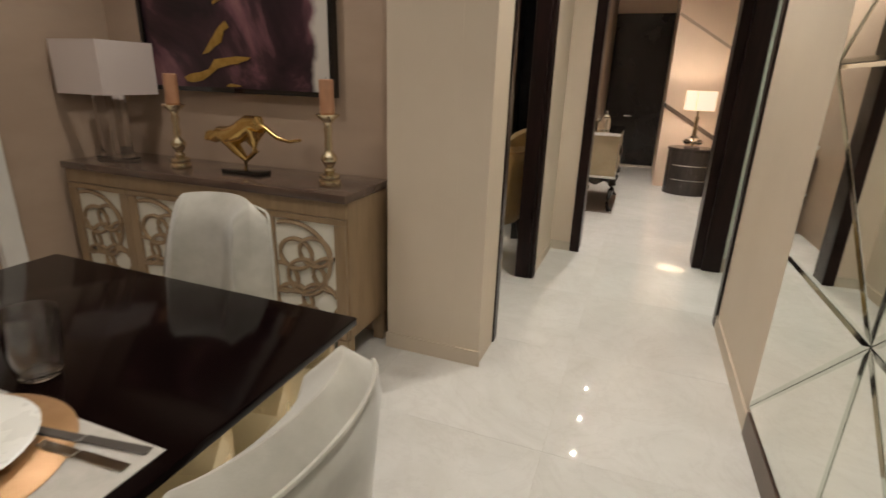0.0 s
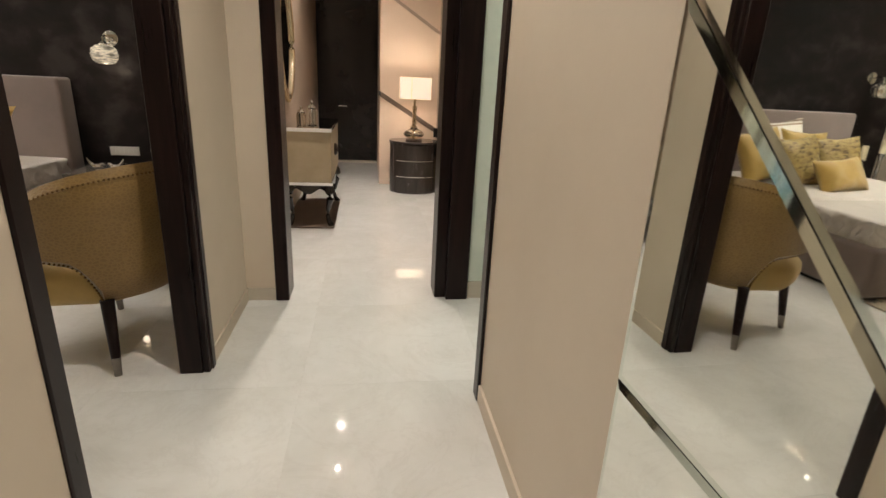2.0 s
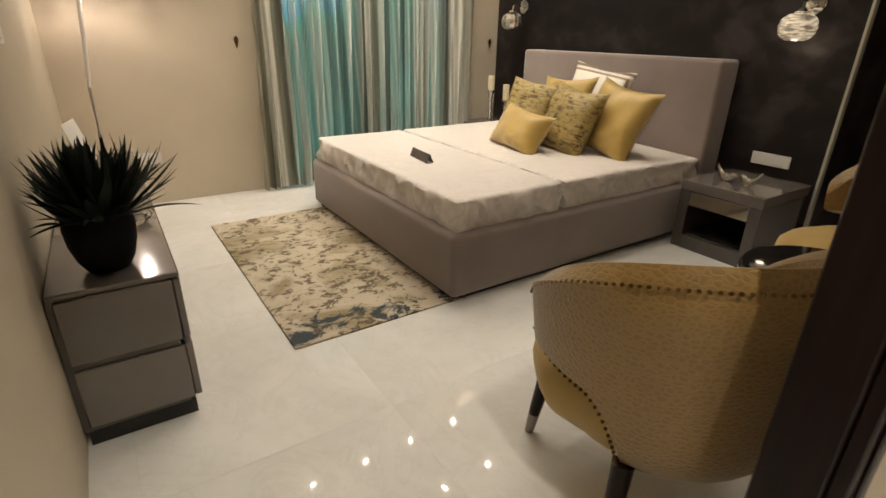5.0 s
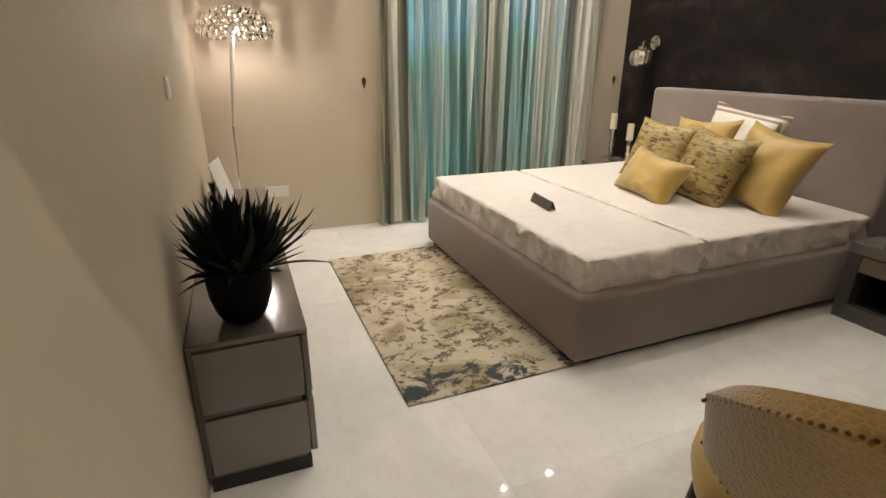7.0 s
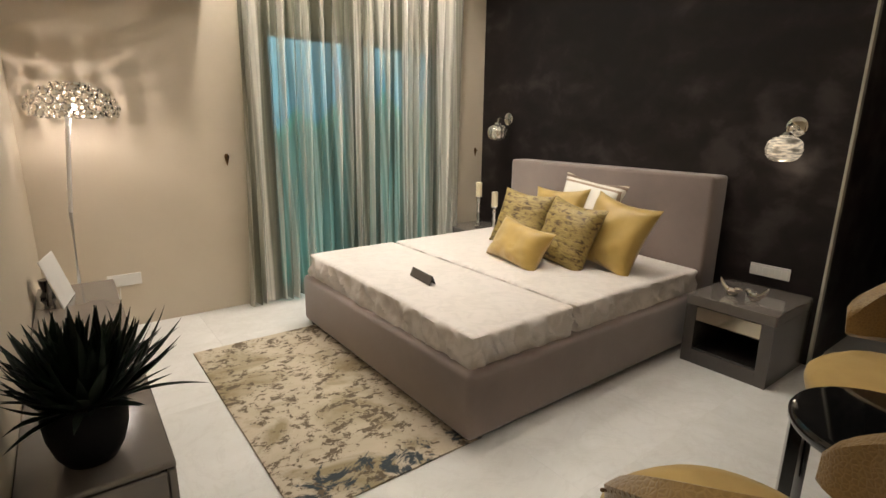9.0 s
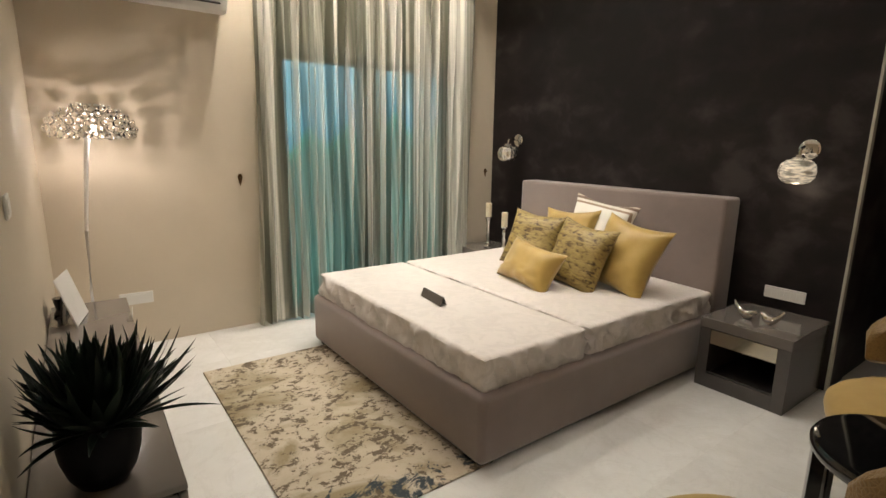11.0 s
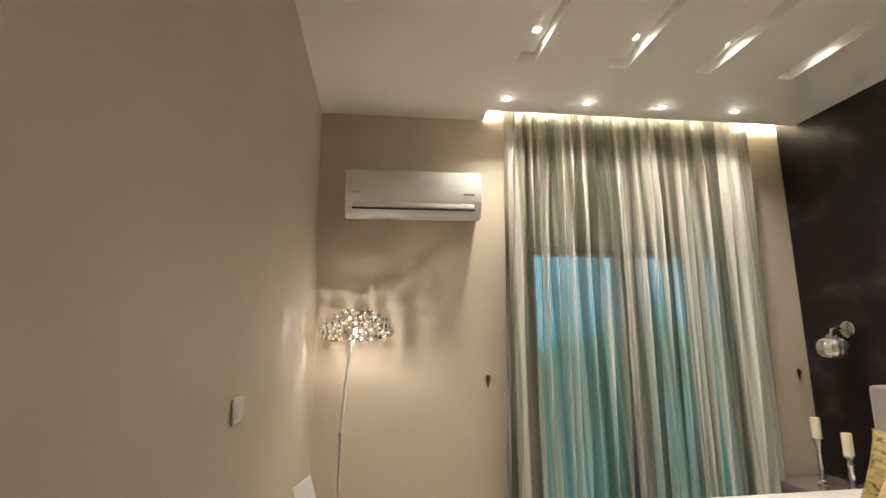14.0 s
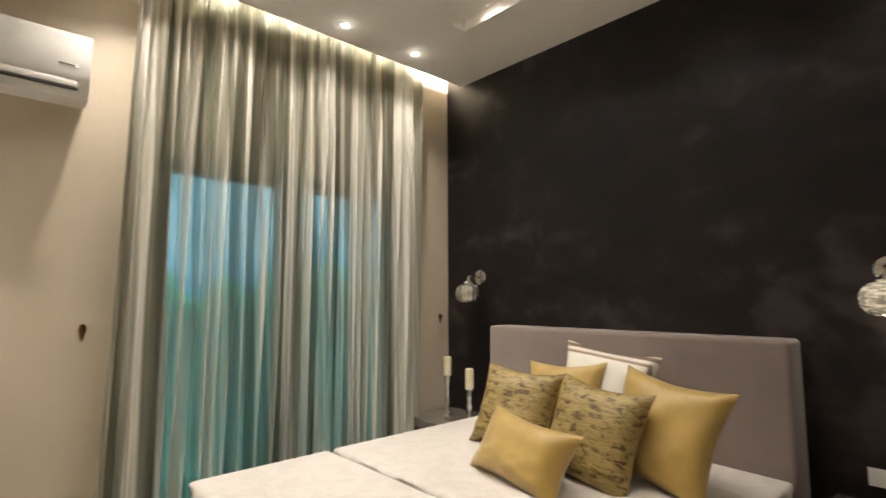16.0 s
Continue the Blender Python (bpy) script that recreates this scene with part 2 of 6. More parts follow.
def shade_mat(name, colour, strength):
    m, t, p = nodes_of(name)
    p.inputs["Base Color"].default_value = (*colour, 1)
    p.inputs["Roughness"].default_value = 0.8
    p.inputs["Emission Color"].default_value = (1.0, 0.74, 0.5, 1)
    p.inputs["Emission Strength"].default_value = strength
    v = coords(t, "Object", (1, 1, 1))
    n = node(t, "ShaderNodeTexNoise", Scale=260.0, Detail=2.0)
    t.links.new(v, n.inputs["Vector"])
    b = node(t, "ShaderNodeBump", Strength=0.3, Distance=0.001)
    t.links.new(n.outputs[0], b.inputs["Height"])
    t.links.new(b.outputs[0], p.inputs["Normal"])
    return m


M_SHADE_ON = shade_mat("lit_linen_shade", (0.8, 0.74, 0.66), 0.62)
M_SHADE_OFF = shade_mat("unlit_linen_shade", (0.66, 0.58, 0.55), 0.0)


def marble(name, a, b, vein, rough):
    m, t, p = nodes_of(name)
    v = coords(t, "World", (1, 1, 1), spread=True)
    n1 = node(t, "ShaderNodeTexNoise", Scale=1.6, Detail=8.0, Roughness=0.65, Distortion=0.8)
    n2 = node(t, "ShaderNodeTexNoise", Scale=2.6, Detail=9.0, Roughness=0.7, Distortion=2.2)
    n3 = node(t, "ShaderNodeTexNoise", Scale=14.0, Detail=6.0, Roughness=0.7)
    for n in (n1, n2, n3):
        t.links.new(v, n.inputs["Vector"])
    base = ramp(t, n1.outputs[0], ((0.3, a), (0.7, b)))
    veins = ramp(t, n2.outputs[0], ((0.47, (0, 0, 0)), (0.5, (1, 1, 1)), (0.53, (0, 0, 0))))
    scl = t.nodes.new("ShaderNodeMath")
    scl.operation = "MULTIPLY"
    scl.inputs[1].default_value = 0.16
    t.links.new(veins, scl.inputs[0])
    mix = t.nodes.new("ShaderNodeMixRGB")
    mix.inputs[2].default_value = (*vein, 1)
    t.links.new(scl.outputs[0], mix.inputs[0])
    t.links.new(base, mix.inputs[1])
    mix2 = t.nodes.new("ShaderNodeMixRGB")
    mix2.blend_type = "MULTIPLY"
    mix2.inputs[0].default_value = 0.5
    t.links.new(mix.outputs[0], mix2.inputs[1])
    t.links.new(ramp(t, n3.outputs[0], ((0.3, (0.93, 0.925, 0.915)), (0.7, (1, 1, 1)))), mix2.inputs[2])
    t.links.new(mix2.outputs[0], p.inputs["Base Color"])
    mr = node(t, "ShaderNodeMapRange", To_Min=rough * 0.6, To_Max=rough * 1.6)
    t.links.new(n3.outputs[0], mr.inputs["Value"])
    t.links.new(mr.outputs[0], p.inputs["Roughness"])
    return m


M_MARBLE = marble("polished_cream_marble", (0.62, 0.61, 0.575), (0.745, 0.735, 0.71), (0.47, 0.44, 0.41), 0.022)
M_GROUT = surface("tile_joint", (0.52, 0.49, 0.45), (0.58, 0.55, 0.50), 9, 0.6, 0.05, space="World")


def clouds(name, a, b, c, rough):
    """Dark metallic stucco with paler smoky clouds."""
    m, t, p = nodes_of(name)
    v = coords(t, "World", (1.0, 1.0, 1.25))
    n1 = node(t, "ShaderNodeTexNoise", Scale=0.95, Detail=6.0, Roughness=0.52, Distortion=0.4)
    n2 = node(t, "ShaderNodeTexNoise", Scale=4.5, Detail=6.0, Roughness=0.5, Distortion=0.3)
    for n in (n1, n2):
        t.links.new(v, n.inputs["Vector"])
    mul = t.nodes.new("ShaderNodeMath")
    mul.operation = "MULTIPLY"
    t.links.new(n1.outputs[0], mul.inputs[0])
    t.links.new(n2.outputs[0], mul.inputs[1])
    t.links.new(ramp(t, mul.outputs[0], ((0.20, a), (0.29, b), (0.40, c))), p.inputs["Base Color"])
    mr = node(t, "ShaderNodeMapRange", To_Min=rough + 0.12, To_Max=rough - 0.1)
    t.links.new(n2.outputs[0], mr.inputs["Value"])
    t.links.new(mr.outputs[0], p.inputs["Roughness"])
    bp = node(t, "ShaderNodeBump", Strength=0.15, Distance=0.003)
    t.links.new(n2.outputs[0], bp.inputs["Height"])
    t.links.new(bp.outputs[0], p.inputs["Normal"])
    return m


M_STUCCO = clouds("dark_smoky_stucco", (0.0085, 0.006, 0.0062), (0.015, 0.0105, 0.0105), (0.042, 0.034, 0.033), 0.44)


M_STUCCO.node_tree.nodes["Principled BSDF"].inputs["Specular IOR Level"].default_value = 0.28


def floral(name):
    m, t, p = nodes_of(name)
    v = coords(t, "World")
    vo = node(t, "ShaderNodeTexNoise", Scale=9.0, Detail=5.0, Roughness=0.55, Distortion=1.6)
    f = node(t, "ShaderNodeTexNoise", Scale=260.0, Detail=2.0)
    big = node(t, "ShaderNodeTexNoise", Scale=5.5, Detail=5.0, Roughness=0.55, Distortion=0.5)
    for n in (vo, f, big):
        t.links.new(v, n.inputs["Vector"])
    t.links.new(ramp(t, vo.outputs[0], ((0.44, (0.60, 0.55, 0.505)), (0.54, (0.68, 0.63, 0.585)))), p.inputs["Base Color"])
    t.links.new(ramp(t, vo.outputs[0], ((0.46, (0.32,) * 3), (0.52, (0.55,) * 3))), p.inputs["Roughness"])
    b0 = node(t, "ShaderNodeBump", Strength=0.5, Distance=0.02)
    t.links.new(big.outputs[0], b0.inputs["Height"])
    b = node(t, "ShaderNodeBump", Strength=0.2, Distance=0.001)
    t.links.new(f.outputs[0], b.inputs["Height"])
    t.links.new(b0.outputs[0], b.inputs["Normal"])
    t.links.new(b.outputs[0], p.inputs["Normal"])
    p.inputs["Sheen Weight"].default_value = 0.3
    return m


M_SHEET = floral("cream_damask_satin")


def scales(name, cell, seam, scale=95.0, rough=0.42):
    """Embossed hide-like velvet: darker rounded cells between paler seams."""
    m, t, p = nodes_of(name)
    v = coords(t, "Object", (1, 1, 1.35))
    vo = node(t, "ShaderNodeTexVoronoi", Scale=scale)
    vo.feature = "DISTANCE_TO_EDGE"
    n = node(t, "ShaderNodeTexNoise", Scale=3.0, Detail=3.0)
    f = node(t, "ShaderNodeTexNoise", Scale=420.0, Detail=2.0)
    for q in (vo, n, f):
        t.links.new(v, q.inputs["Vector"])
    base = ramp(t, vo.outputs["Distance"], ((0.03, seam), (0.22, cell)))
    mx = t.nodes.new("ShaderNodeMixRGB")
    mx.blend_type = "MULTIPLY"
    mx.inputs[0].default_value = 1.0
    t.links.new(base, mx.inputs[1])
    t.links.new(ramp(t, n.outputs[0], ((0.35, (0.86, 0.84, 0.82)), (0.65, (1, 1, 1)))), mx.inputs[2])
    t.links.new(mx.outputs[0], p.inputs["Base Color"])
    p.inputs["Roughness"].default_value = rough
    p.inputs["Sheen Weight"].default_value = 0.3
    b0 = node(t, "ShaderNodeBump", Strength=0.5, Distance=0.0015)
    t.links.new(ramp(t, vo.outputs["Distance"], ((0.0, (0, 0, 0)), (0.25, (1, 1, 1)))), b0.inputs["Height"])
    bp = node(t, "ShaderNodeBump", Strength=0.2, Distance=0.0005)
    t.links.new(f.outputs[0], bp.inputs["Height"])
    t.links.new(b0.outputs[0], bp.inputs["Normal"])
    t.links.new(bp.outputs[0], p.inputs["Normal"])
    return m


M_SCALE = scales("mustard_scaled_velvet", (0.225, 0.132, 0.036), (0.275, 0.170, 0.050), 64.0)


def pattern_cloth(name, stops, scale, stretch, rough=0.5, bump=0.8):
    m, t, p = nodes_of(name)
    v = coords(t, "Object", stretch)
    n = node(t, "ShaderNodeTexNoise", Scale=scale, Detail=4.0, Roughness=0.55, Distortion=0.8)
    t.links.new(v, n.inputs["Vector"])
    t.links.new(ramp(t, n.outputs[0], stops), p.inputs["Base Color"])
    p.inputs["Roughness"].default_value = rough
    bp = node(t, "ShaderNodeBump", Strength=bump, Distance=0.006)
    t.links.new(n.outputs[0], bp.inputs["Height"])
    t.links.new(bp.outputs[0], p.inputs["Normal"])
    return m


M_FEATHER = pattern_cloth("olive_textured_cloth", ((0.35, (0.06, 0.034, 0.010)), (0.41, (0.15, 0.095, 0.028)), (0.47, (0.26, 0.185, 0.058)), (0.66, (0.35, 0.26, 0.085))), 26, (0.65, 1, 1.8), 0.5, 1.0)


def rug_cloth(name):
    m, t, p = nodes_of(name)
    v = coords(t, "World", (1.1, 0.85, 1))
    n1 = node(t, "ShaderNodeTexNoise", Scale=2.6, Detail=6.0, Roughness=0.6, Distortion=0.5)
    n2 = node(t, "ShaderNodeTexNoise", Scale=9.0, Detail=8.0, Roughness=0.68, Distortion=0.8)
    n3 = node(t, "ShaderNodeTexNoise", Scale=300.0, Detail=2.0)
    for n in (n1, n2, n3):
        t.links.new(v, n.inputs["Vector"])
    base = ramp(t, n1.outputs[0], ((0.34, (0.24, 0.19, 0.105)), (0.42, (0.34, 0.285, 0.19)), (0.48, (0.44, 0.375, 0.275)), (0.58, (0.48, 0.41, 0.315)), (0.66, (0.27, 0.22, 0.125))))
    n6 = node(t, "ShaderNodeTexNoise", Scale=26.0, Detail=5.0, Roughness=0.7, Distortion=0.6)
    t.links.new(v, n6.inputs["Vector"])
    both = t.nodes.new("ShaderNodeMath")
    both.operation = "MULTIPLY"
    t.links.new(n2.outputs[0], both.inputs[0])
    t.links.new(n6.outputs[0], both.inputs[1])
    patch = ramp(t, both.outputs[0], ((0.272, (0, 0, 0)), (0.30, (0.9, 0.9, 0.9))))
    mix = t.nodes.new("ShaderNodeMixRGB")
    mix.inputs[2].default_value = (0.085, 0.058, 0.03, 1)
    t.links.new(patch, mix.inputs[0])
    t.links.new(base, mix.inputs[1])
    # the navy patch lies in the corner nearest the bed's foot
    sep = t.nodes.new("ShaderNodeSeparateXYZ")
    t.links.new(t.nodes.new("ShaderNodeNewGeometry").outputs["Position"], sep.inputs[0])
    rx = node(t, "ShaderNodeMapRange", From_Min=-2.75, From_Max=-1.95)
    t.links.new(sep.outputs["X"], rx.inputs["Value"])
    ad = t.nodes.new("ShaderNodeMath")
    ad.operation = "MULTIPLY"
    n4 = node(t, "ShaderNodeTexNoise", Scale=5.5, Detail=8.0, Roughness=0.7, Distortion=1.0)
    t.links.new(v, n4.inputs["Vector"])
    t.links.new(rx.outputs[0], ad.inputs[0])
    t.links.new(n4.outputs[0], ad.inputs[1])
    mix2 = t.nodes.new("ShaderNodeMixRGB")
    mix2.inputs[2].default_value = (0.028, 0.04, 0.048, 1)
    t.links.new(ramp(t, ad.outputs[0], ((0.49, (0, 0, 0)), (0.53, (1, 1, 1)))), mix2.inputs[0])
    t.links.new(mix.outputs[0], mix2.inputs[1])
    t.links.new(mix2.outputs[0], p.inputs["Base Color"])
    p.inputs["Roughness"].default_value = 0.85
    bp = node(t, "ShaderNodeBump", Strength=0.4, Distance=0.003)
    t.links.new(n3.outputs[0], bp.inputs["Height"])
    t.links.new(bp.outputs[0], p.inputs["Normal"])
    return m


M_RUG = rug_cloth("distressed_abstract_rug")


def curtain_cloth(name):
    m, t, p = nodes_of(name)
    v = coords(t, "World", (0.15, 19.0, 0.05))
    n = node(t, "ShaderNodeTexNoise", Scale=1.0, Detail=3.0, Roughness=0.6)
    t.links.new(v, n.inputs["Vector"])
    w = node(t, "ShaderNodeTexNoise", Scale=450.0, Detail=1.0)
    t.links.new(coords(t, "World"), w.inputs["Vector"])
    t.links.new(ramp(t, n.outputs[0], ((0.38, (0.11, 0.10, 0.068)), (0.45, (0.36, 0.335, 0.265)), (0.51, (0.70, 0.66, 0.57)), (0.58, (0.92, 0.88, 0.80)))), p.inputs["Base Color"])
    p.inputs["Roughness"].default_value = 0.30
    p.inputs["Metallic"].default_value = 0.15
    bp = node(t, "ShaderNodeBump", Strength=0.15, Distance=0.001)
    t.links.new(w.outputs[0], bp.inputs["Height"])
    t.links.new(bp.outputs[0], p.inputs["Normal"])
    tl = t.nodes.new("ShaderNodeBsdfTranslucent")
    tl.inputs[0].default_value = (0.40, 0.44, 0.40, 1)
    tr = t.nodes.new("ShaderNodeBsdfTransparent")
    tr.inputs[0].default_value = (0.85, 0.92, 0.90, 1)
    a = t.nodes.new("ShaderNodeMixShader")
    a.inputs[0].default_value = 0.18
    b = t.nodes.new("ShaderNodeMixShader")
    t.links.new(p.outputs[0], a.inputs[1])
    t.links.new(tl.outputs[0], a.inputs[2])
    t.links.new(ramp(t, n.outputs[0], ((0.38, (0.14,) * 3), (0.44, (0.43,) * 3), (0.52, (0.38,) * 3), (0.60, (0.08,) * 3))), b.inputs[0])
    t.links.new(a.outputs[0], b.inputs[1])
    t.links.new(tr.outputs[0], b.inputs[2])
    t.links.new(b.outputs[0], t.nodes["Material Output"].inputs[0])
    return m


M_CURTAIN = curtain_cloth("silver_grey_sheer_stripe")


def daylight_backdrop(name):
    m, t, p = nodes_of(name)
    v = coords(t, "World", (1, 1, 1))
    n = node(t, "ShaderNodeTexNoise", Scale=1.1, Detail=3.0, Roughness=0.5)
    t.links.new(v, n.inputs["Vector"])
    sep = t.nodes.new("ShaderNodeSeparateXYZ")
    t.links.new(t.nodes.new("ShaderNodeNewGeometry").outputs["Position"], sep.inputs[0])
    z = node(t, "ShaderNodeMapRange", From_Min=-1.0, From_Max=3.2)
    edge = node(t, "ShaderNodeTexNoise", Scale=1.0, Detail=1.0)
    t.links.new(coords(t, "World", (0.1, 1.7, 0.25)), edge.inputs["Vector"])
    lift = t.nodes.new("ShaderNodeMath")
    lift.operation = "MULTIPLY_ADD"
    lift.inputs[1].default_value = 1.6
    t.links.new(edge.outputs[0], lift.inputs[0])
    t.links.new(sep.outputs["Z"], lift.inputs[2])
    t.links.new(lift.outputs[0], z.inputs["Value"])
    grad = ramp(t, z.outputs[0], ((0.3, (0.04, 0.22, 0.18)), (0.60, (0.05, 0.26, 0.225)), (0.72, (0.06, 0.32, 0.27)), (0.76, (0.05, 0.55, 0.36)), (0.79, (0.16, 0.62, 0.95)), (0.85, (0.34, 0.78, 1.0))))
    mx = t.nodes.new("ShaderNodeMixRGB")
    mx.blend_type = "MULTIPLY"
    mx.inputs[0].default_value = 0.8
    t.links.new(grad, mx.inputs[1])
    t.links.new(ramp(t, n.outputs[0], ((0.38, (0.22, 0.34, 0.32)), (0.62, (1, 1, 1)))), mx.inputs[2])
    t.links.new(mx.outputs[0], p.inputs["Emission Color"])
    p.inputs["Emission Strength"].default_value = 1.4
    p.inputs["Base Color"].default_value = (0, 0, 0, 1)
    return m


M_DAY = daylight_backdrop("daylit_garden_wall")


def painting(name):
    m, t, p = nodes_of(name)
    v = coords(t, "Object")
    n1 = node(t, "ShaderNodeTexNoise", Scale=1.6, Detail=7.0, Roughness=0.6, Distortion=0.9)
    t.links.new(v, n1.inputs["Vector"])
    wash = ramp(t, n1.outputs[0], ((0.38, (0.010, 0.005, 0.008)), (0.48, (0.04, 0.016, 0.024)), (0.54, (0.16, 0.07, 0.085)), (0.66, (0.36, 0.20, 0.19))))
    sep = t.nodes.new("ShaderNodeSeparateXYZ")
    t.links.new(v, sep.inputs[0])
    nx = node(t, "ShaderNodeTexNoise", Scale=6.0, Detail=6.0)
    t.links.new(v, nx.inputs["Vector"])
    add = t.nodes.new("ShaderNodeMath")
    add.operation = "MULTIPLY_ADD"
    add.inputs[1].default_value = 0.16
    t.links.new(nx.outputs[0], add.inputs[0])
    t.links.new(sep.outputs["X"], add.inputs[2])
    mx = t.nodes.new("ShaderNodeMixRGB")
    mx.inputs[2].default_value = (0.58, 0.54, 0.49, 1)
    mr = node(t, "ShaderNodeMapRange", From_Min=0.55, From_Max=0.59)
    t.links.new(add.outputs[0], mr.inputs["Value"])
    t.links.new(mr.outputs[0], mx.inputs[0])
    t.links.new(wash, mx.inputs[1])
    t.links.new(mx.outputs[0], p.inputs["Base Color"])
    p.inputs["Roughness"].default_value = 0.35
    return m


M_ART = painting("plum_abstract_canvas")

# ---- mesh helpers ----


def box(bm, x0, x1, y0, y1, z0, z1, bevel=0.0, seg=2):
    x0, x1, y0, y1, z0, z1 = min(x0, x1), max(x0, x1), min(y0, y1), max(y0, y1), min(z0, z1), max(z0, z1)
    b = bmesh.new()
    bmesh.ops.create_cube(b, size=1)
    for v in b.verts:
        v.co = Vector(((x0 + x1) / 2 + v.co.x * (x1 - x0), (y0 + y1) / 2 + v.co.y * (y1 - y0), (z0 + z1) / 2 + v.co.z * (z1 - z0)))
    if bevel:
        bmesh.ops.bevel(b, geom=list(b.edges), offset=bevel, segments=seg, profile=0.5, affect="EDGES")
    merge(bm, b)
    return bm


def merge(bm, b, m=None):
    if m is not None:
        b.transform(m)
    me = bpy.data.meshes.new("tmp")
    b.to_mesh(me)
    b.free()
    bm.from_mesh(me)
    bpy.data.meshes.remove(me)


def lathe(bm, profile, centre=(0, 0, 0), n=28, squash=(1, 1), rib=0.0, ribs=0):
    """Turns (radius, height) pairs round the z axis."""
    rings = []
    for r, z in profile:
        ring = []
        for i in range(n):
            a = 2 * math.pi * i / n
            q = r * (1 + (rib * math.cos(ribs * a) if ribs else 0))
            ring.append(bm.verts.new((centre[0] + q * math.cos(a) * squash[0], centre[1] + q * math.sin(a) * squash[1], centre[2] + z)))
        rings.append(ring)
    for a, b in zip(rings, rings[1:]):
        for i in range(n):
            bm.faces.new((a[i], a[(i + 1) % n], b[(i + 1) % n], b[i]))
    bm.faces.new(list(reversed(rings[0])))
    bm.faces.new(rings[-1])
    return bm


def tube(bm, pts, radius, n=10, closed=False):
    pts = [Vector(p) for p in pts]
    rad = radius if isinstance(radius, (list, tuple)) else [radius] * len(pts)
    rings = []
    up = Vector((0, 0, 1))
    for i, p in enumerate(pts):
        a = pts[i - 1] if (i or closed) else p
        b = pts[(i + 1) % len(pts)] if (i < len(pts) - 1 or closed) else p
        d = (b - a).normalized()
        s = d.cross(up)
        if s.length < 0.05:
            s = d.cross(Vector((0, 1, 0)))
        s.normalize()
        u = s.cross(d)
        rings.append([bm.verts.new(p + rad[i] * (math.cos(2 * math.pi * k / n) * s + math.sin(2 * math.pi * k / n) * u)) for k in range(n)])
    pairs = list(zip(rings, rings[1:])) + ([(rings[-1], rings[0])] if closed else [])
    for a, b in pairs:
        for k in range(n):
            bm.faces.new((a[k], b[k], b[(k + 1) % n], a[(k + 1) % n]))
    if not closed:
        bm.faces.new(rings[0])
        bm.faces.new(list(reversed(rings[-1])))
    return bm


def blob(bm, centre, size, m=None, u=16, v=10):
    b = bmesh.new()
    bmesh.ops.create_uvsphere(b, u_segments=u, v_segments=v, radius=1)
    b.transform(Matrix.Translation(centre) @ (m or Matrix.Identity(4)) @ Matrix.Diagonal((*size, 1)))
    merge(bm, b)
    return bm


def band(bm, x0, x1, y0, y1, z0, z1, t):
    """An open square tube with walls t thick."""
    def loop(a, b, c, d, z):
        return [bm.verts.new(p) for p in ((a, c, z), (b, c, z), (b, d, z), (a, d, z))]
    o0, o1 = loop(x0, x1, y0, y1, z0), loop(x0, x1, y0, y1, z1)
    i0, i1 = loop(x0 + t, x1 - t, y0 + t, y1 - t, z0), loop(x0 + t, x1 - t, y0 + t, y1 - t, z1)
    for k in range(4):
        n = (k + 1) % 4
        bm.faces.new((o0[k], o0[n], o1[n], o1[k]))
        bm.faces.new((i0[n], i0[k], i1[k], i1[n]))
        bm.faces.new((o1[k], o1[n], i1[n], i1[k]))
        bm.faces.new((o0[n], o0[k], i0[k], i0[n]))
    return bm


def finish(name, bm, material, smooth=True):
    bmesh.ops.recalc_face_normals(bm, faces=bm.faces)
    me = bpy.data.meshes.new(name)
    bm.to_mesh(me)
    bm.free()
    me.materials.append(material)
    if smooth:
        me.shade_smooth()
        me.set_sharp_from_angle(angle=radians(38))
    return me


def setting(name, bm, material, label="", smooth=True):
    return tagged(new(name, finish(name, bm, material, smooth)), label, kind="structure")


def thing(name, place, label, category, group=""):
    ob = new(name)
    ob.location = place
    return tagged(ob, label, category, group)


def part(name, bm, material, parent, label="", kind=""):
    """One mesh under a thing or a part; the bmesh is in world metres when the thing stands at its place."""
    ob = new(name, finish(name, bm, material))
    ob.parent = parent
    if parent.type == "EMPTY":
        ob.location = -parent.location
    return tagged(ob, label, kind=kind)


def plain(name, bm, material, label, category, group=""):
    """A thing that is one mesh."""
    return tagged(new(name, finish(name, bm, material)), label, category, group)


def B():
    return bmesh.new()


# ---- walls and ceilings ----
T = 3.2
b = box(B(), -4.43, -4.227, 4.70, 6.36, 0, T)
box(b, -4.43, -4.227, 7.95, 9.9, 0, T)
box(b, -4.43, -4.227, 6.36, 7.95, 2.03, T)
setting("wall_window", b, M_PLASTER_BED, "smooth beige plaster bedroom wall with a window opening")
b = B()
foot_ = [(-4.227, 4.80), (-0.36, 4.80), (-0.36, 4.853), (-4.227, 4.908)]
lo_ = [b.verts.new((x, y, 0)) for x, y in foot_]
hi_ = [b.verts.new((x, y, T)) for x, y in foot_]
b.faces.new(lo_), b.faces.new(hi_)
for k in range(4):
    b.faces.new((lo_[k], lo_[(k + 1) % 4], hi_[(k + 1) % 4], hi_[k]))
setting("wall_bedroom_side", b, M_PLASTER_BED, "smooth beige plaster wall behind the low drawer unit")
setting("wall_feature", box(B(), -4.227, -1.275, 8.457, 8.72, 0, T), M_STUCCO, "dark brown smoky stucco feature wall behind the bed")
setting("wall_feature_side", box(B(), -1.2745, -1.266, 8.5005, 8.7195, 0, T), M_STUCCO)
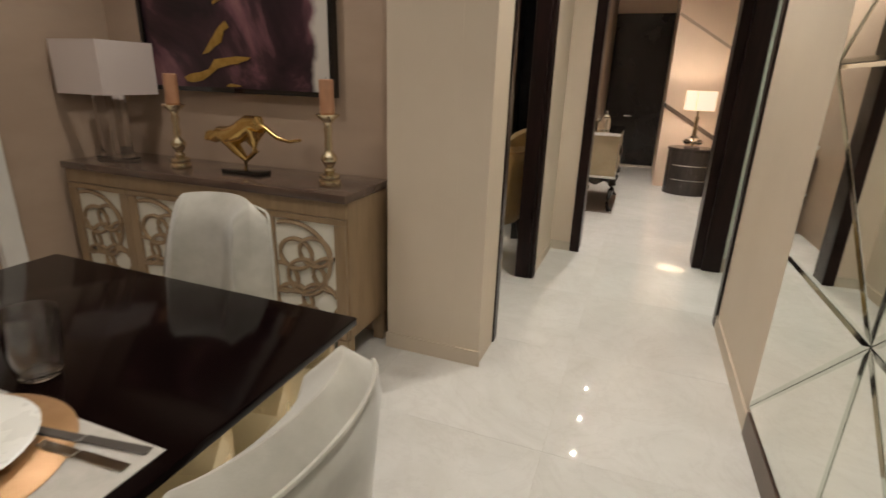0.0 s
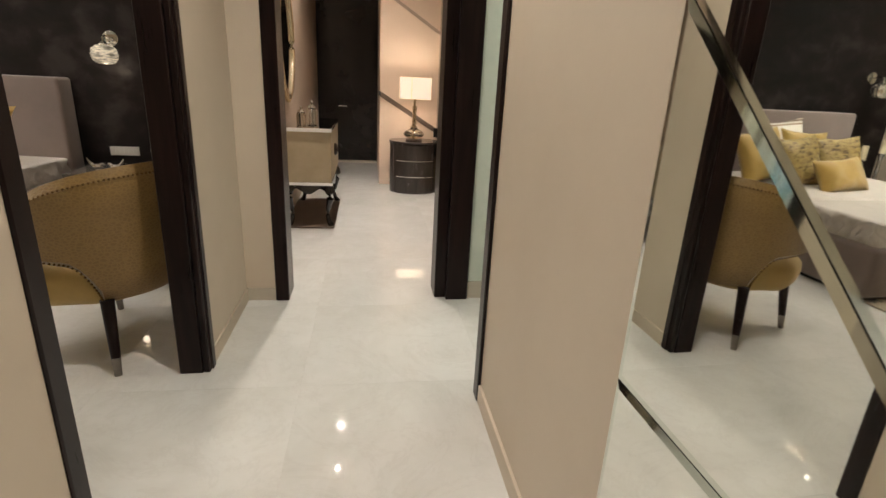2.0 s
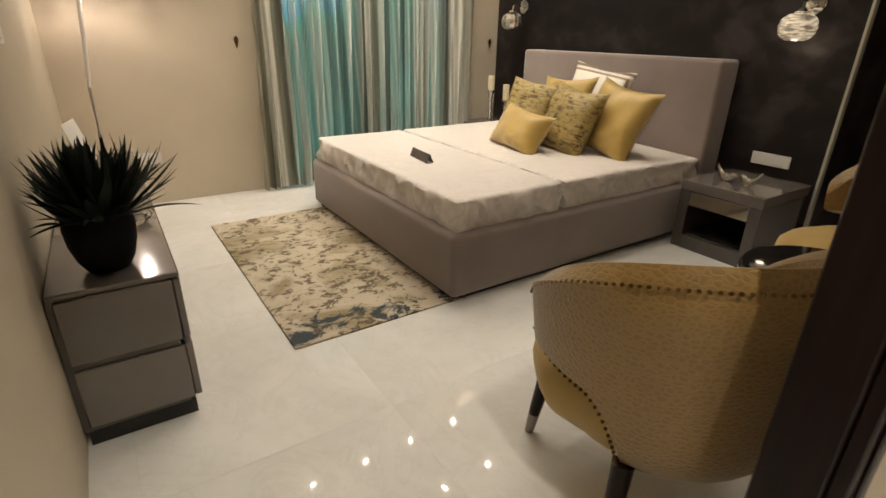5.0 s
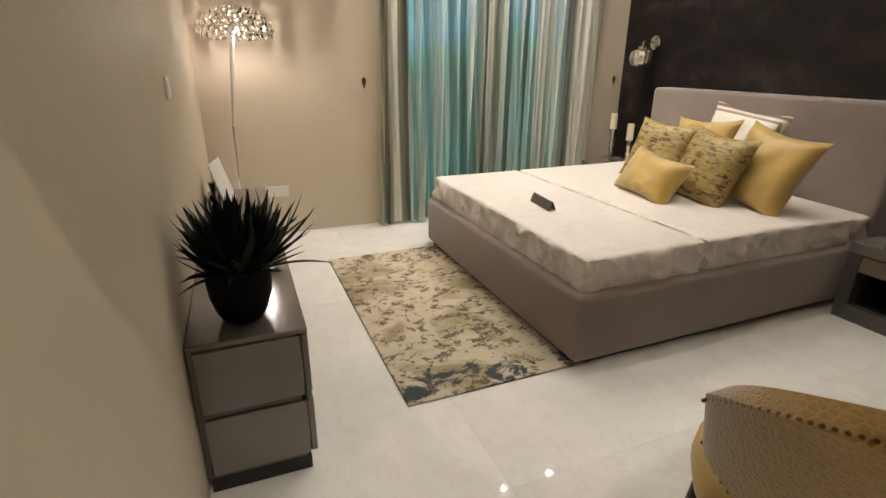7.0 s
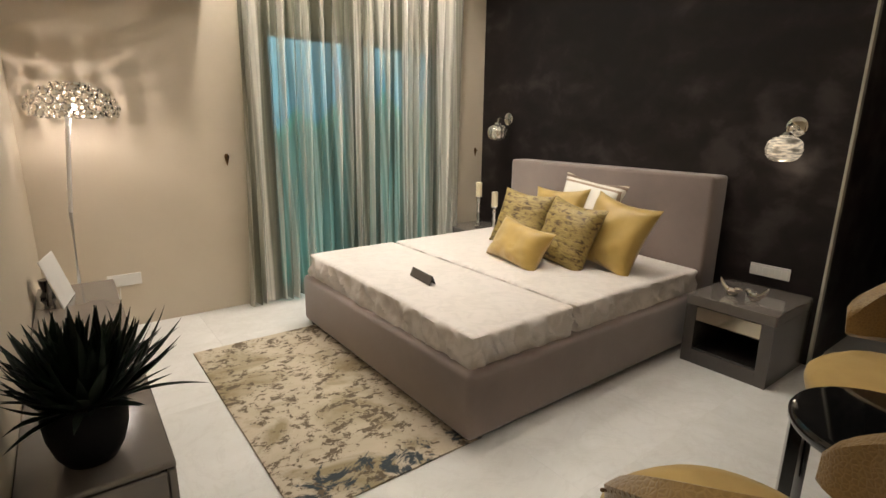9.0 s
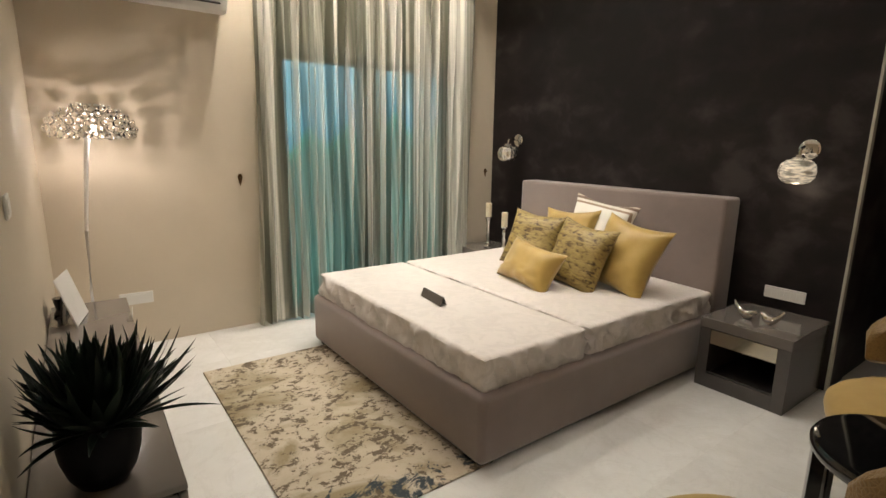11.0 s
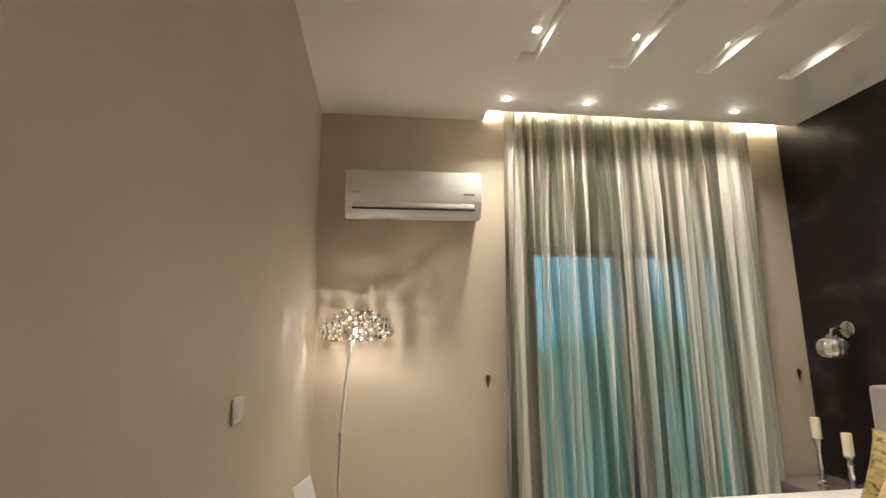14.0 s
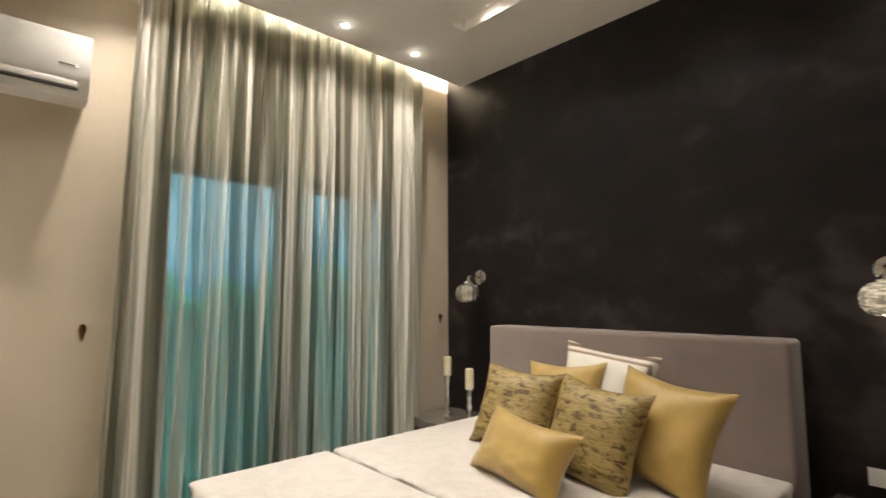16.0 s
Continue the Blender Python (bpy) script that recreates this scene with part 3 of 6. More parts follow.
setting("wall_feature_edge", box(B(), -1.2745, -1.262, 8.455, 8.50, 0, T), M_TRIM, "pale edge strip closing the dark feature wall")
setting("wall_nook_side", box(B(), -1.45, -1.275, 8.7205, 9.80, 0, T), M_STUCCO)
setting("wall_nook_back", box(B(), -1.275, -0.36, 9.70, 9.85, 0.045, T), M_NAVY, "very dark tinted panel wall at the end of the nook")
setting("baseboard_nook", box(B(), -1.275, -0.36, 9.692, 9.85, 0, 0.043), M_BROWN)
b = box(B(), -0.335, -0.227, 5.935, 6.60, 0, T)
box(b, -0.36, -0.227, 4.685, 4.855, 0, T)
box(b, -0.335, -0.227, 4.855, 4.925, 0, T)
box(b, -0.335, -0.227, 4.925, 5.935, 2.12, T)
setting("wall_corridor_left", b, M_PLASTER, "beige textured plaster corridor wall with a doorway")
setting("column_corridor", box(B(), -0.687, -0.3605, 4.685, 4.7995, 0, T), M_PLASTER, "beige textured plaster pier between sideboard recess and corridor")
setting("wall_sideboard", box(B(), -2.52, -0.687, 4.792, 4.7985, 0, T), M_TAUPE, "taupe wallpapered wall behind the sideboard")
b = box(B(), -0.36, -0.07, 6.60, 6.75, 0, T)
box(b, 0.985, 3.0, 6.61, 6.75, 0, T)
box(b, -0.07, 0.985, 6.60, 6.75, 2.17, T)
setting("wall_corridor_end", b, M_PLASTER, "beige plaster wall with the doorway to the far room")
setting("wall_passage", box(B(), 0.986, 3.0, 6.60, 6.609, 0.10, HC), M_GREEN, "pale green speckled wallpaper in the side passage")
setting("baseboard_passage", box(B(), 0.986, 3.0, 6.590, 6.609, 0, 0.10), M_SKIRT, "cream stone skirting under the green wallpaper")
b = box(B(), 0.859, 1.0, 4.636, 5.60, 0, T)
setting("wall_corridor_right", b, M_PLASTER, "beige textured plaster corridor wall beside the mirror")
setting("wall_dining_right", box(B(), 0.945, 1.08, 0.3, 4.6355, 0, T), M_PLASTER, "beige textured plaster wall carrying the mirror")
setting("lintel_passage", box(B(), 0.859, 1.0, 5.60, 6.6, 2.12, T), M_PLASTER)
setting("wall_return", box(B(), 0.862, 0.945, 4.60, 4.6355, 0, T), M_PLASTER)
setting("wall_passage_south", box(B(), 1.0, 3.0, 5.46, 5.60, 0, T), M_PLASTER)
setting("wall_passage_end", box(B(), 3.0, 3.12, 5.4, 12.0, 0, T), M_PLASTER)
setting("wall_dining_left", box(B(), -2.55, -2.40, 0.3, 4.792, 0, T), M_TAUPE, "taupe wallpapered side wall of the dining area")
setting("wall_dining_south", box(B(), -2.55, 1.0, 0.25, 0.4, 0, T), M_TAUPE)
setting("wall_far_left", box(B(), -0.40, -0.26, 6.751, 11.6, 0, T), M_TAUPE, "warm taupe wall beside the console")
setting("wall_far_back", box(B(), -0.40, 0.55, 11.42, 11.6, 0, T), M_PINK)
b = box(B(), 0.55, 3.0, 9.86, 11.6, 0, T)
setting("wall_far_blush", b, M_PINK, "blush plaster wall with dark diagonal inlays")
for n_, h in (("baseboard_corridor_end", (-0.227, -0.073, 6.592, 6.5995)),):
    setting(n_, box(B(), *h, 0, 0.07), M_SKIRT)
setting("baseboard_corridor_left", box(B(), -0.2268, -0.219, 5.937, 6.591, 0, 0.07), M_PLASTER)
setting("baseboard_corridor_right", box(B(), 0.849, 0.8588, 4.64, 5.595, 0, 0.075), M_PLASTER)
setting("baseboard_column", box(B(), -0.694, -0.2195, 4.676, 4.6845, 0, 0.075), M_PLASTER)

# bedroom ceiling with four slots and a curtain pocket
SL0, SL1 = -3.42, -0.95
b = B()
edges_y = [4.80]
for y in ROW_Y:
    edges_y += [y - 0.06, y + 0.05]
edges_y.append(9.95)
for i in range(0, len(edges_y), 2):
    box(b, SL0, SL1, edges_y[i], edges_y[i + 1], HB, 3.05)
box(b, -4.06, SL0, 4.80, 9.95, HB, 3.05)
box(b, SL1, -0.36, 4.88, 9.95, HB, 3.05)
box(b, -4.227, -4.06, 4.80, 6.06, HB, 3.05)
box(b, -4.227, -0.2, 4.80, 9.95, 3.12, 3.25)
for i in range(4):
    box(b, SL0, SL1, edges_y[2 * i + 1], edges_y[2 * i + 2], 3.0235, 3.12)
setting("ceiling_bedroom", b, M_CEIL, "cream bedroom ceiling with four long light slots and a lit curtain pocket", smooth=False)
setting("ceiling_corridor", box(B(), -2.55, 3.1, 0.25, 4.79, HC, HC + 0.12), M_CEIL, "cream plaster ceiling")
setting("ceiling_passage", box(B(), -0.2265, 3.1, 4.791, 6.60, HC, HC + 0.12), M_CEIL)
setting("ceiling_far", box(B(), -0.26, 3.1, 6.751, 11.6, HC, HC + 0.12), M_CEIL)
setting("ceiling_nook", box(B(), -1.275, -0.36, 8.72, 9.70, HC, HC + 0.12), M_CEIL)
strip = plain("cove_light_strip", box(B(), -4.050, -4.045, 6.07, 8.45, 3.06, 3.085), M_COVE, "warm white light strip hidden in the curtain pocket", "light strip")


def downlight(x, y, z, group, r=0.034):
    t = thing("downlight", (x, y, z), "small round recessed ceiling spotlight, switched on, with white rim", "ceiling light", group)
    ring = B()
    lathe(ring, [(r + 0.012, -0.004), (r + 0.012, 0.0), (r, 0.001), (r, -0.004)], (x, y, z), 24)
    part("rim", ring, M_WHITEPL, t)
    d = B()
    lathe(d, [(r - 0.003, -0.007), (r - 0.003, -0.0045)], (x, y, z), 24)
    part("lens", d, M_LIT, t)
    return t


for y in ROW_Y:
    downlight(-3.87, y, HB, "row of curtain downlights", 0.027)
for y in (7.63, 8.3, 9.0):
    downlight(0.12, y, HC, "far room downlights", 0.016)
# the fitting at (-1.45, 4.2) is unseen, added to match its fill lamp
for x, y in ((0.3, 5.35), (0.3, 3.4), (0.3, 1.4), (-1.3, 3.2), (-1.3, 1.6), (-1.45, 4.2)):
    downlight(x, y, HC, "dining and corridor downlights", 0.013)
for y in ROW_Y:
    for x in SLOT_X:
        downlight(x, y - 0.012, 3.018, "slot spotlights", 0.027)


# ---- door frames ----
def frame_part(name, pieces, label=""):
    b = B()
    for p in pieces:
        box(b, *p, bevel=0.004, seg=1)
    return setting(name, b, M_WENGE, label)


frame_part("door_1_frame", [(-0.336, -0.245, 5.865, 5.934, 0, 2.12), (-0.2445, -0.219, 5.87, 5.944, 0, 2.14), (-0.2188, -0.212, 5.895, 5.935, 0, 2.14),
                            (-0.336, -0.245, 4.926, 4.983, 0, 2.12), (-0.2445, -0.219, 4.925, 4.984, 0, 2.14),
                            (-0.336, -0.245, 4.984, 5.864, 2.06, 2.119), (-0.2445, -0.219, 4.985, 5.869, 2.05, 2.14)],
           "dark wenge door frame with stepped architrave, bedroom doorway")
frame_part("door_2_frame", [(-0.073, -0.002, 6.58, 6.5995, 0, 2.14), (-0.0695, -0.004, 6.60, 6.77, 0, 2.14),
                            (0.862, 0.985, 6.565, 6.5995, 0, 2.14), (0.80, 0.984, 6.60, 6.77, 0, 2.14),
                            (-0.001, 0.861, 6.58, 6.5995, 2.08, 2.18), (-0.0035, 0.7995, 6.60, 6.77, 2.08, 2.168)],
           "dark wenge door frame with broad architraves, doorway to the far room")
frame_part("door_3_frame", [(0.845, 0.8585, 5.596, 5.662, 0, 2.14), (0.859, 1.0, 5.601, 5.655, 0, 2.12), (0.845, 0.8585, 5.663, 6.59, 2.07, 2.14)],
           "dark wenge edge trim at the side passage")
b = box(B(), -0.36, 0.55, 11.40, 11.4195, 0.03, 2.24, 0.003, 1)
door4 = thing("door_4", (0.1, 11.4, 0), "tall dark lacquered door at the end of the far room", "door")
door4["kind"] = "structure"
part("door_leaf", b, M_BLACKDOOR, door4)
b = B()
for x0, x1, z0, z1 in ((-0.28, 0.02, 0.85, 1.9), (0.12, 0.50, 0.85, 1.9), (-0.28, 0.50, 0.12, 0.72)):
    for q in ((x0, x1, z0, z0 + 0.012), (x0, x1, z1 - 0.012, z1), (x0, x0 + 0.012, z0 + 0.012, z1 - 0.012), (x1 - 0.012, x1, z0 + 0.012, z1 - 0.012)):
        box(b, q[0], q[1], 11.39, 11.3995, q[2], q[3])
part("panel_moulding", b, M_BLACKDOOR, door4)
b = tube(B(), [(0.13, 11.395, 0.78), (0.13, 11.34, 0.78), (0.02, 11.34, 0.78)], 0.009)
part("door_handle", b, M_CHROME, door4, "chrome lever handle")
setting("threshold_far_door", box(B(), -0.26, 0.55, 11.36, 11.3995, 0, 0.028), M_SKIRT)

# diagonal inlays of the far wall
def inlay(x0, z0, x1, z1, w, mat):
    d = Vector((x1 - x0, 0, z1 - z0))
    L = d.length
    b = box(B(), 0, L, -0.012, 0, -w / 2, w / 2)
    b.transform(Matrix.Translation((x0, 9.8595, z0)) @ Matrix.Rotation(-math.atan2(d.z, d.x), 4, "Y"))
    return b


setting("wall_inlay", inlay(0.555, 1.01, 1.19, 0.63, 0.05, M_BROWN), M_BROWN, "dark brown diagonal inlay strip")
setting("wall_inlay", inlay(0.555, 2.06, 1.20, 1.66, 0.03, M_BROWN), M_TAUPE)
setting("wall_inlay", inlay(1.225, 0.55, 1.225, 2.66, 0.06, M_BROWN), M_TAUPE, "taupe upright inlay strip")
setting("wall_inlay", inlay(1.26, 1.18, 1.95, 1.58, 0.06, M_BROWN), M_TAUPE, "taupe diagonal inlay strip")
b = box(B(), 0.53, 0.56, 9.84, 9.858, 0.995, 1.04)
plain("wall_bracket", box(B(), 1.165, 1.225, 9.82, 9.858, 0.56, 0.66), M_GAP, "black bracket end at the foot of the inlay", "bracket", "wall brackets")
plain("wall_bracket", b, M_GAP, "small black bracket end on the blush wall", "bracket", "wall brackets")

# ---- window and curtain ----
win = thing("window_1", (-4.33, 7.15, 0), "tinted sliding window behind the curtain, daylight outside", "window")
win["kind"] = "structure"
b = B()
for y0, y1 in ((6.361, 6.42), (7.05, 7.21), (7.62, 7.73), (7.90, 7.949)):
    box(b, -4.38, -4.30, y0, y1, 0.04, 1.97)
box(b, -4.38, -4.30, 6.361, 7.949, 1.97, 2.029)
box(b, -4.38, -4.30, 6.361, 7.949, 0.0, 0.04)
part("window_frame", b, M_FROST, win)
for y0, y1 in ((6.42, 7.05), (7.21, 7.62), (7.73, 7.90)):
    g = part("pane", box(B(), -4.345, -4.338, y0, y1, 0.04, 1.97), M_GLASS, win)
    g.visible_shadow = False
setting("backdrop", box(B(), -6.6, -6.58, 3.0, 12.0, -1.0, 4.5), M_DAY, "daylit garden wall beyond the window")
panel("window_daylight", (-4.5, 7.15, 1.1), (0, 7.15, 0.8), (1.5, 1.8), 1.0, (0.50, 1.0, 0.92))

cur = thing("curtain", (-4.13, 7.08, 0.02), "floor-length sheer silver-grey striped curtain, drawn closed over the window", "curtain")


def drape(y0b, y1b, y0t, y1t, folds, seed, depth):
    rnd = random.Random(seed)
    n = folds * 12
    ph = [0.0]
    for i in range(n):
        ph.append(ph[-1] + 2 * math.pi / 12 * (0.75 + 0.5 * (0.5 + 0.5 * math.sin(i * 0.11 + seed) * rnd.uniform(0.4, 1))))
    b = B()
    rows = []
    zs = [0.02 + (3.06 - 0.02) * k / 30 for k in range(31)]
    for z in zs:
        f = z / 3.06
        row = []
        for i in range(n + 1):
            u = i / n
            y = (y0b + (y1b - y0b) * u) * (1 - f) + (y0t + (y1t - y0t) * u) * f
            head = max(0.0, (z - 2.35) / 0.7)
            amp = depth * (0.75 + 0.35 * math.sin(u * 17 + seed) + 0.25 * math.sin(z * 1.3 + u * 23)) * (1 - 0.45 * head)
            amp += 0.016 * head * math.sin(2.6 * ph[i] + seed + 2 * math.sin(u * 40))
            x = -4.125 + amp * math.sin(ph[i] + 0.25 * math.sin(z * 1.7 + u * 9)) + 0.008 * math.sin(u * 60 + z * 2)
            row.append(b.verts.new((x, y + 0.012 * math.sin(z * 1.1 + u * 31), z)))
        rows.append(row)
    for a, c in zip(rows, rows[1:]):
        for i in range(n):
            b.faces.new((a[i], a[i + 1], c[i + 1], c[i]))
    return b


part("curtain_panel", drape(6.095, 7.10, 6.20, 7.15, 16, 1, 0.05), M_CURTAIN, cur)
part("curtain_panel", drape(7.07, 8.085, 7.13, 8.10, 16, 5, 0.05), M_CURTAIN, cur)
part("heading_tape", box(B(), -4.15, -4.10, 6.2, 8.1, 3.062, 3.085), M_IVORY, cur)

for y in (6.045, 8.359):
    t = thing("tieback_hook", (-4.22, y, 1.1), "small antique brass curtain hook on the beige wall", "hook", "pair of curtain hooks")
    b = lathe(B(), [(0.003, 0.04), (0.014, 0.03), (0.017, 0.012), (0.012, -0.005), (0.006, -0.03), (0.001, -0.045)], (-4.214, y, 1.1), 14, (0.5, 1))
    part("rosette", b, M_STUD, t)
    part("pin", tube(B(), [(-4.2265, y, 1.11), (-4.19, y, 1.11), (-4.185, y, 1.12)], 0.004), M_STUD, t)

# ---- air conditioner ----
ac = thing("air_conditioner", (-4.13, 5.54, 2.19), "white wall-mounted split air conditioner above the floor lamp", "air conditioner")
b = B()
prof = [(-4.226, 2.193), (-4.10, 2.176), (-4.062, 2.186), (-4.035, 2.223), (-4.022, 2.288), (-4.022, 2.463), (-4.03, 2.480), (-4.226, 2.483)]
ra = [b.verts.new((x, 5.09, z)) for x, z in prof]
rb = [b.verts.new((x, 5.99, z)) for x, z in prof]
for i in range(len(prof)):
    b.faces.new((ra[i], ra[(i + 1) % len(prof)], rb[(i + 1) % len(prof)], rb[i]))
b.faces.new(ra)
b.faces.new(list(reversed(rb)))
part("housing", b, M_WHITEPL, ac)
b = box(B(), -4.030, -4.0205, 5.135, 5.945, 2.214, 2.224)
part("outlet_slot", b, M_GAP, ac, "dark outlet slot")
part("louvre", box(B(), -4.036, -4.0225, 5.14, 5.94, 2.228, 2.260, 0.003), M_WHITEPL, ac)
b = box(B(), -4.0215, -4.0195, 5.13, 5.19, 2.322, 2.330)
part("badge", b, M_CHROME, ac)
part("badge", box(B(), -4.0215, -4.0195, 5.87, 5.94, 2.322, 2.330), M_CHROME, ac)


# ---- switches and sockets ----
def plate(name, x0, x1, y0, y1, z0, z1, normal, gangs, label):
    t = thing(name, ((x0 + x1) / 2, (y0 + y1) / 2, z0), label, "switch plate")
    part("plate", box(B(), x0, x1, y0, y1, z0, z1, 0.002, 1), M_WHITEPL, t)
    for i in range(gangs):
        if normal == "x":
            w = (y1 - y0 - 0.02) / gangs
            part("rocker", box(B(), x1 - 0.001, x1 + 0.002, y0 + 0.01 + w * i + 0.002, y0 + 0.01 + w * (i + 1) - 0.002, z0 + 0.014, z1 - 0.014), M_WHITEPL, t)
        else:
            w = (x1 - x0 - 0.02) / gangs
            ya, yb = (y0 - 0.002, y0 + 0.001) if normal == "-y" else (y1 - 0.001, y1 + 0.002)
            part("rocker", box(B(), x0 + 0.01 + w * i + 0.002, x0 + 0.01 + w * (i + 1) - 0.002, ya, yb, z0 + 0.014, z1 - 0.014), M_WHITEPL, t)
    return t


plate("switch_plate", -1.655, -1.435, 8.445, 8.4568, 0.478, 0.55, "-y", 6, "white multi-gang switch plate on the dark wall above the nightstand")
plate("socket_plate", -4.2268, -4.217, 5.235, 5.43, 0.29, 0.37, "x", 4, "white socket plate low on the beige wall")
plate("light_switch", -2.455, -2.350, 4.8835, 4.892, 1.130, 1.204, "+y", 3, "white light switch plate on the beige side wall")

# ---- bed ----
bed = thing("bed", (-2.72, 7.35, 0), "low upholstered double bed in taupe velvet with tall headboard", "bed")
b = box(B(), -3.62, -1.828, 6.318, 8.25, 0.026, 0.35, 0.034, 4)
part("bed_frame", b, M_MAUVE, bed)
part("plinth", box(B(), -3.57, -1.875, 6.35, 8.22, 0.0, 0.027), M_GAP, bed)
part("headboard", box(B(), -3.605, -1.858, 8.255, 8.452, 0.02, 1.07, 0.024, 4), M_MAUVE, bed)


def mattress_mesh(x0, x1, y0, y1, z0, z1, seed):
    """A sheeted mattress with soft edges and rumpled sides."""
    nx, ny, nz = 120, 70, 10
    b = B()
    rr = 0.028

    def shape(x, y, z):
        q = Vector((min(max(x, x0 + rr), x1 - rr), min(max(y, y0 + rr), y1 - rr), min(max(z, z0), z1 - rr)))
        d = Vector((x, y, z)) - q
        if d.length > 1e-6:
            d = d.normalized() * rr
        p = q + d
        side = max(0.0, min(1.0, (z1 - z) / (z1 - z0)))
        w = noise.noise(Vector((p.x * 9, p.y * 9, p.z * 6 + seed))) * 0.014 + noise.noise(Vector((p.x * 24, p.y * 24, p.z * 8 + seed))) * 0.007
        crease = noise.noise(Vector((p.x * 11 + p.z * 6, p.y * 11 + p.z * 6, p.z * 3 + seed * 5)))
        w += 0.016 * (0.5 - min(1.0, abs(crease) * 4)) + 0.005 * math.sin((p.x - p.y) * 21 + p.z * 30 + 5 * noise.noise(Vector((p.x * 2, p.y * 2, seed))))
        out = Vector((d.x, d.y, 0))
        if out.length > 1e-6:
            p += out.normalized() * (w * 1.4 * min(1, (1 - side) * 3 + 0.15) - 0.004) * min(1, side * 3)
        else:
            p.z += noise.noise(Vector((p.x * 3, p.y * 3, seed))) * 0.003
        p.z -= 0.018 * max(0.0, (p.y - 7.5) / 0.75) * max(0.0, (p.x + 2.5) / 0.64) * (1 - side)
        if z <= z0 + 1e-6:
            p.z += abs(noise.noise(Vector((p.x * 7, p.y * 7, seed + 3)))) * 0.008
        return p
    grid = {}

    def vert(i, j, k):
        key = (i, j, k)
        if key not in grid:
            grid[key] = b.verts.new(shape(x0 + (x1 - x0) * i / nx, y0 + (y1 - y0) * j / ny, z0 + (z1 - z0) * k / nz))
        return grid[key]
    for i in range(nx):
        for j in range(ny):
            b.faces.new((vert(i, j, nz), vert(i + 1, j, nz), vert(i + 1, j + 1, nz), vert(i, j + 1, nz)))
    for k in range(nz):
        for i in range(nx):
            for j in (0, ny):
                b.faces.new((vert(i, j, k), vert(i + 1, j, k), vert(i + 1, j, k + 1), vert(i, j, k + 1)))
        for j in range(ny):
            for i in (0, nx):
                b.faces.new((vert(i, j, k), vert(i, j + 1, k), vert(i, j + 1, k + 1), vert(i, j, k + 1)))
    return b


mat_ = thing("mattress", (-2.72, 7.3, 0.35), "mattress under a cream damask satin sheet, rumpled at the sides", "mattress")
part("sheet", mattress_mesh(-3.588, -1.862, 6.352, 7.027, 0.336, 0.498, 1), M_SHEET, mat_)
part("sheet", mattress_mesh(-3.588, -1.862, 7.036, 8.25, 0.336, 0.500, 4), M_SHEET, mat_)


def cushion(name, w, h, d, mat, place, rz, tilt, spin, label, seed):
    """A stuffed square cushion with drawn-out corners, leaning back by tilt."""
    n = 22
    b = B()
    front, back = [], []
    for i in range(n + 1):
        fr, bk = [], []
        for j in range(n + 1):
            u, v = 2 * i / n - 1, 2 * j / n - 1
            pinch = 1 - 0.15 * (1 - abs(v) ** 1.7) * abs(u) ** 2
            pinv = 1 - 0.15 * (1 - abs(u) ** 1.7) * abs(v) ** 2
            x, z = u * w / 2 * pinch, v * h / 2 * pinv
            thick = d / 2 * ((1 - abs(u) ** 3) * (1 - abs(v) ** 3)) ** 0.55
            wr = 0.014 * noise.noise(Vector((x * 9 + seed, z * 9, seed))) + 0.011 * (1 - abs(noise.noise(Vector((x * 11, z * 24, seed)))) * 2.2) * max(0, -v + 0.2)
            wr *= min(1, thick * 20)
            fr.append(b.verts.new((x, -thick - wr - 0.0015, z)))
            bk.append(b.verts.new((x, thick + 0.0015, z)))
        front.append(fr)
        back.append(bk)
    for i in range(n):
        for j in range(n):
            b.faces.new((front[i][j], front[i + 1][j], front[i + 1][j + 1], front[i][j + 1]))
            b.faces.new((back[i][j], back[i][j + 1], back[i + 1][j + 1], back[i + 1][j]))
    for i in range(n):
        b.faces.new((front[i][0], back[i][0], back[i + 1][0], front[i + 1][0]))
        b.faces.new((front[i][n], front[i + 1][n], back[i + 1][n], back[i][n]))
        b.faces.new((front[0][i], front[0][i + 1], back[0][i + 1], back[0][i]))
        b.faces.new((front[n][i], back[n][i], back[n][i + 1], front[n][i + 1]))
    ob = plain(name, b, mat, label, "cushion", "cushions on the bed")
    ob.matrix_world = Matrix.Translation(place) @ Matrix.Rotation(radians(rz), 4, "Z") @ Matrix.Rotation(radians(-tilt), 4, "X") @ Matrix.Rotation(radians(spin), 4, "Y")
    return ob


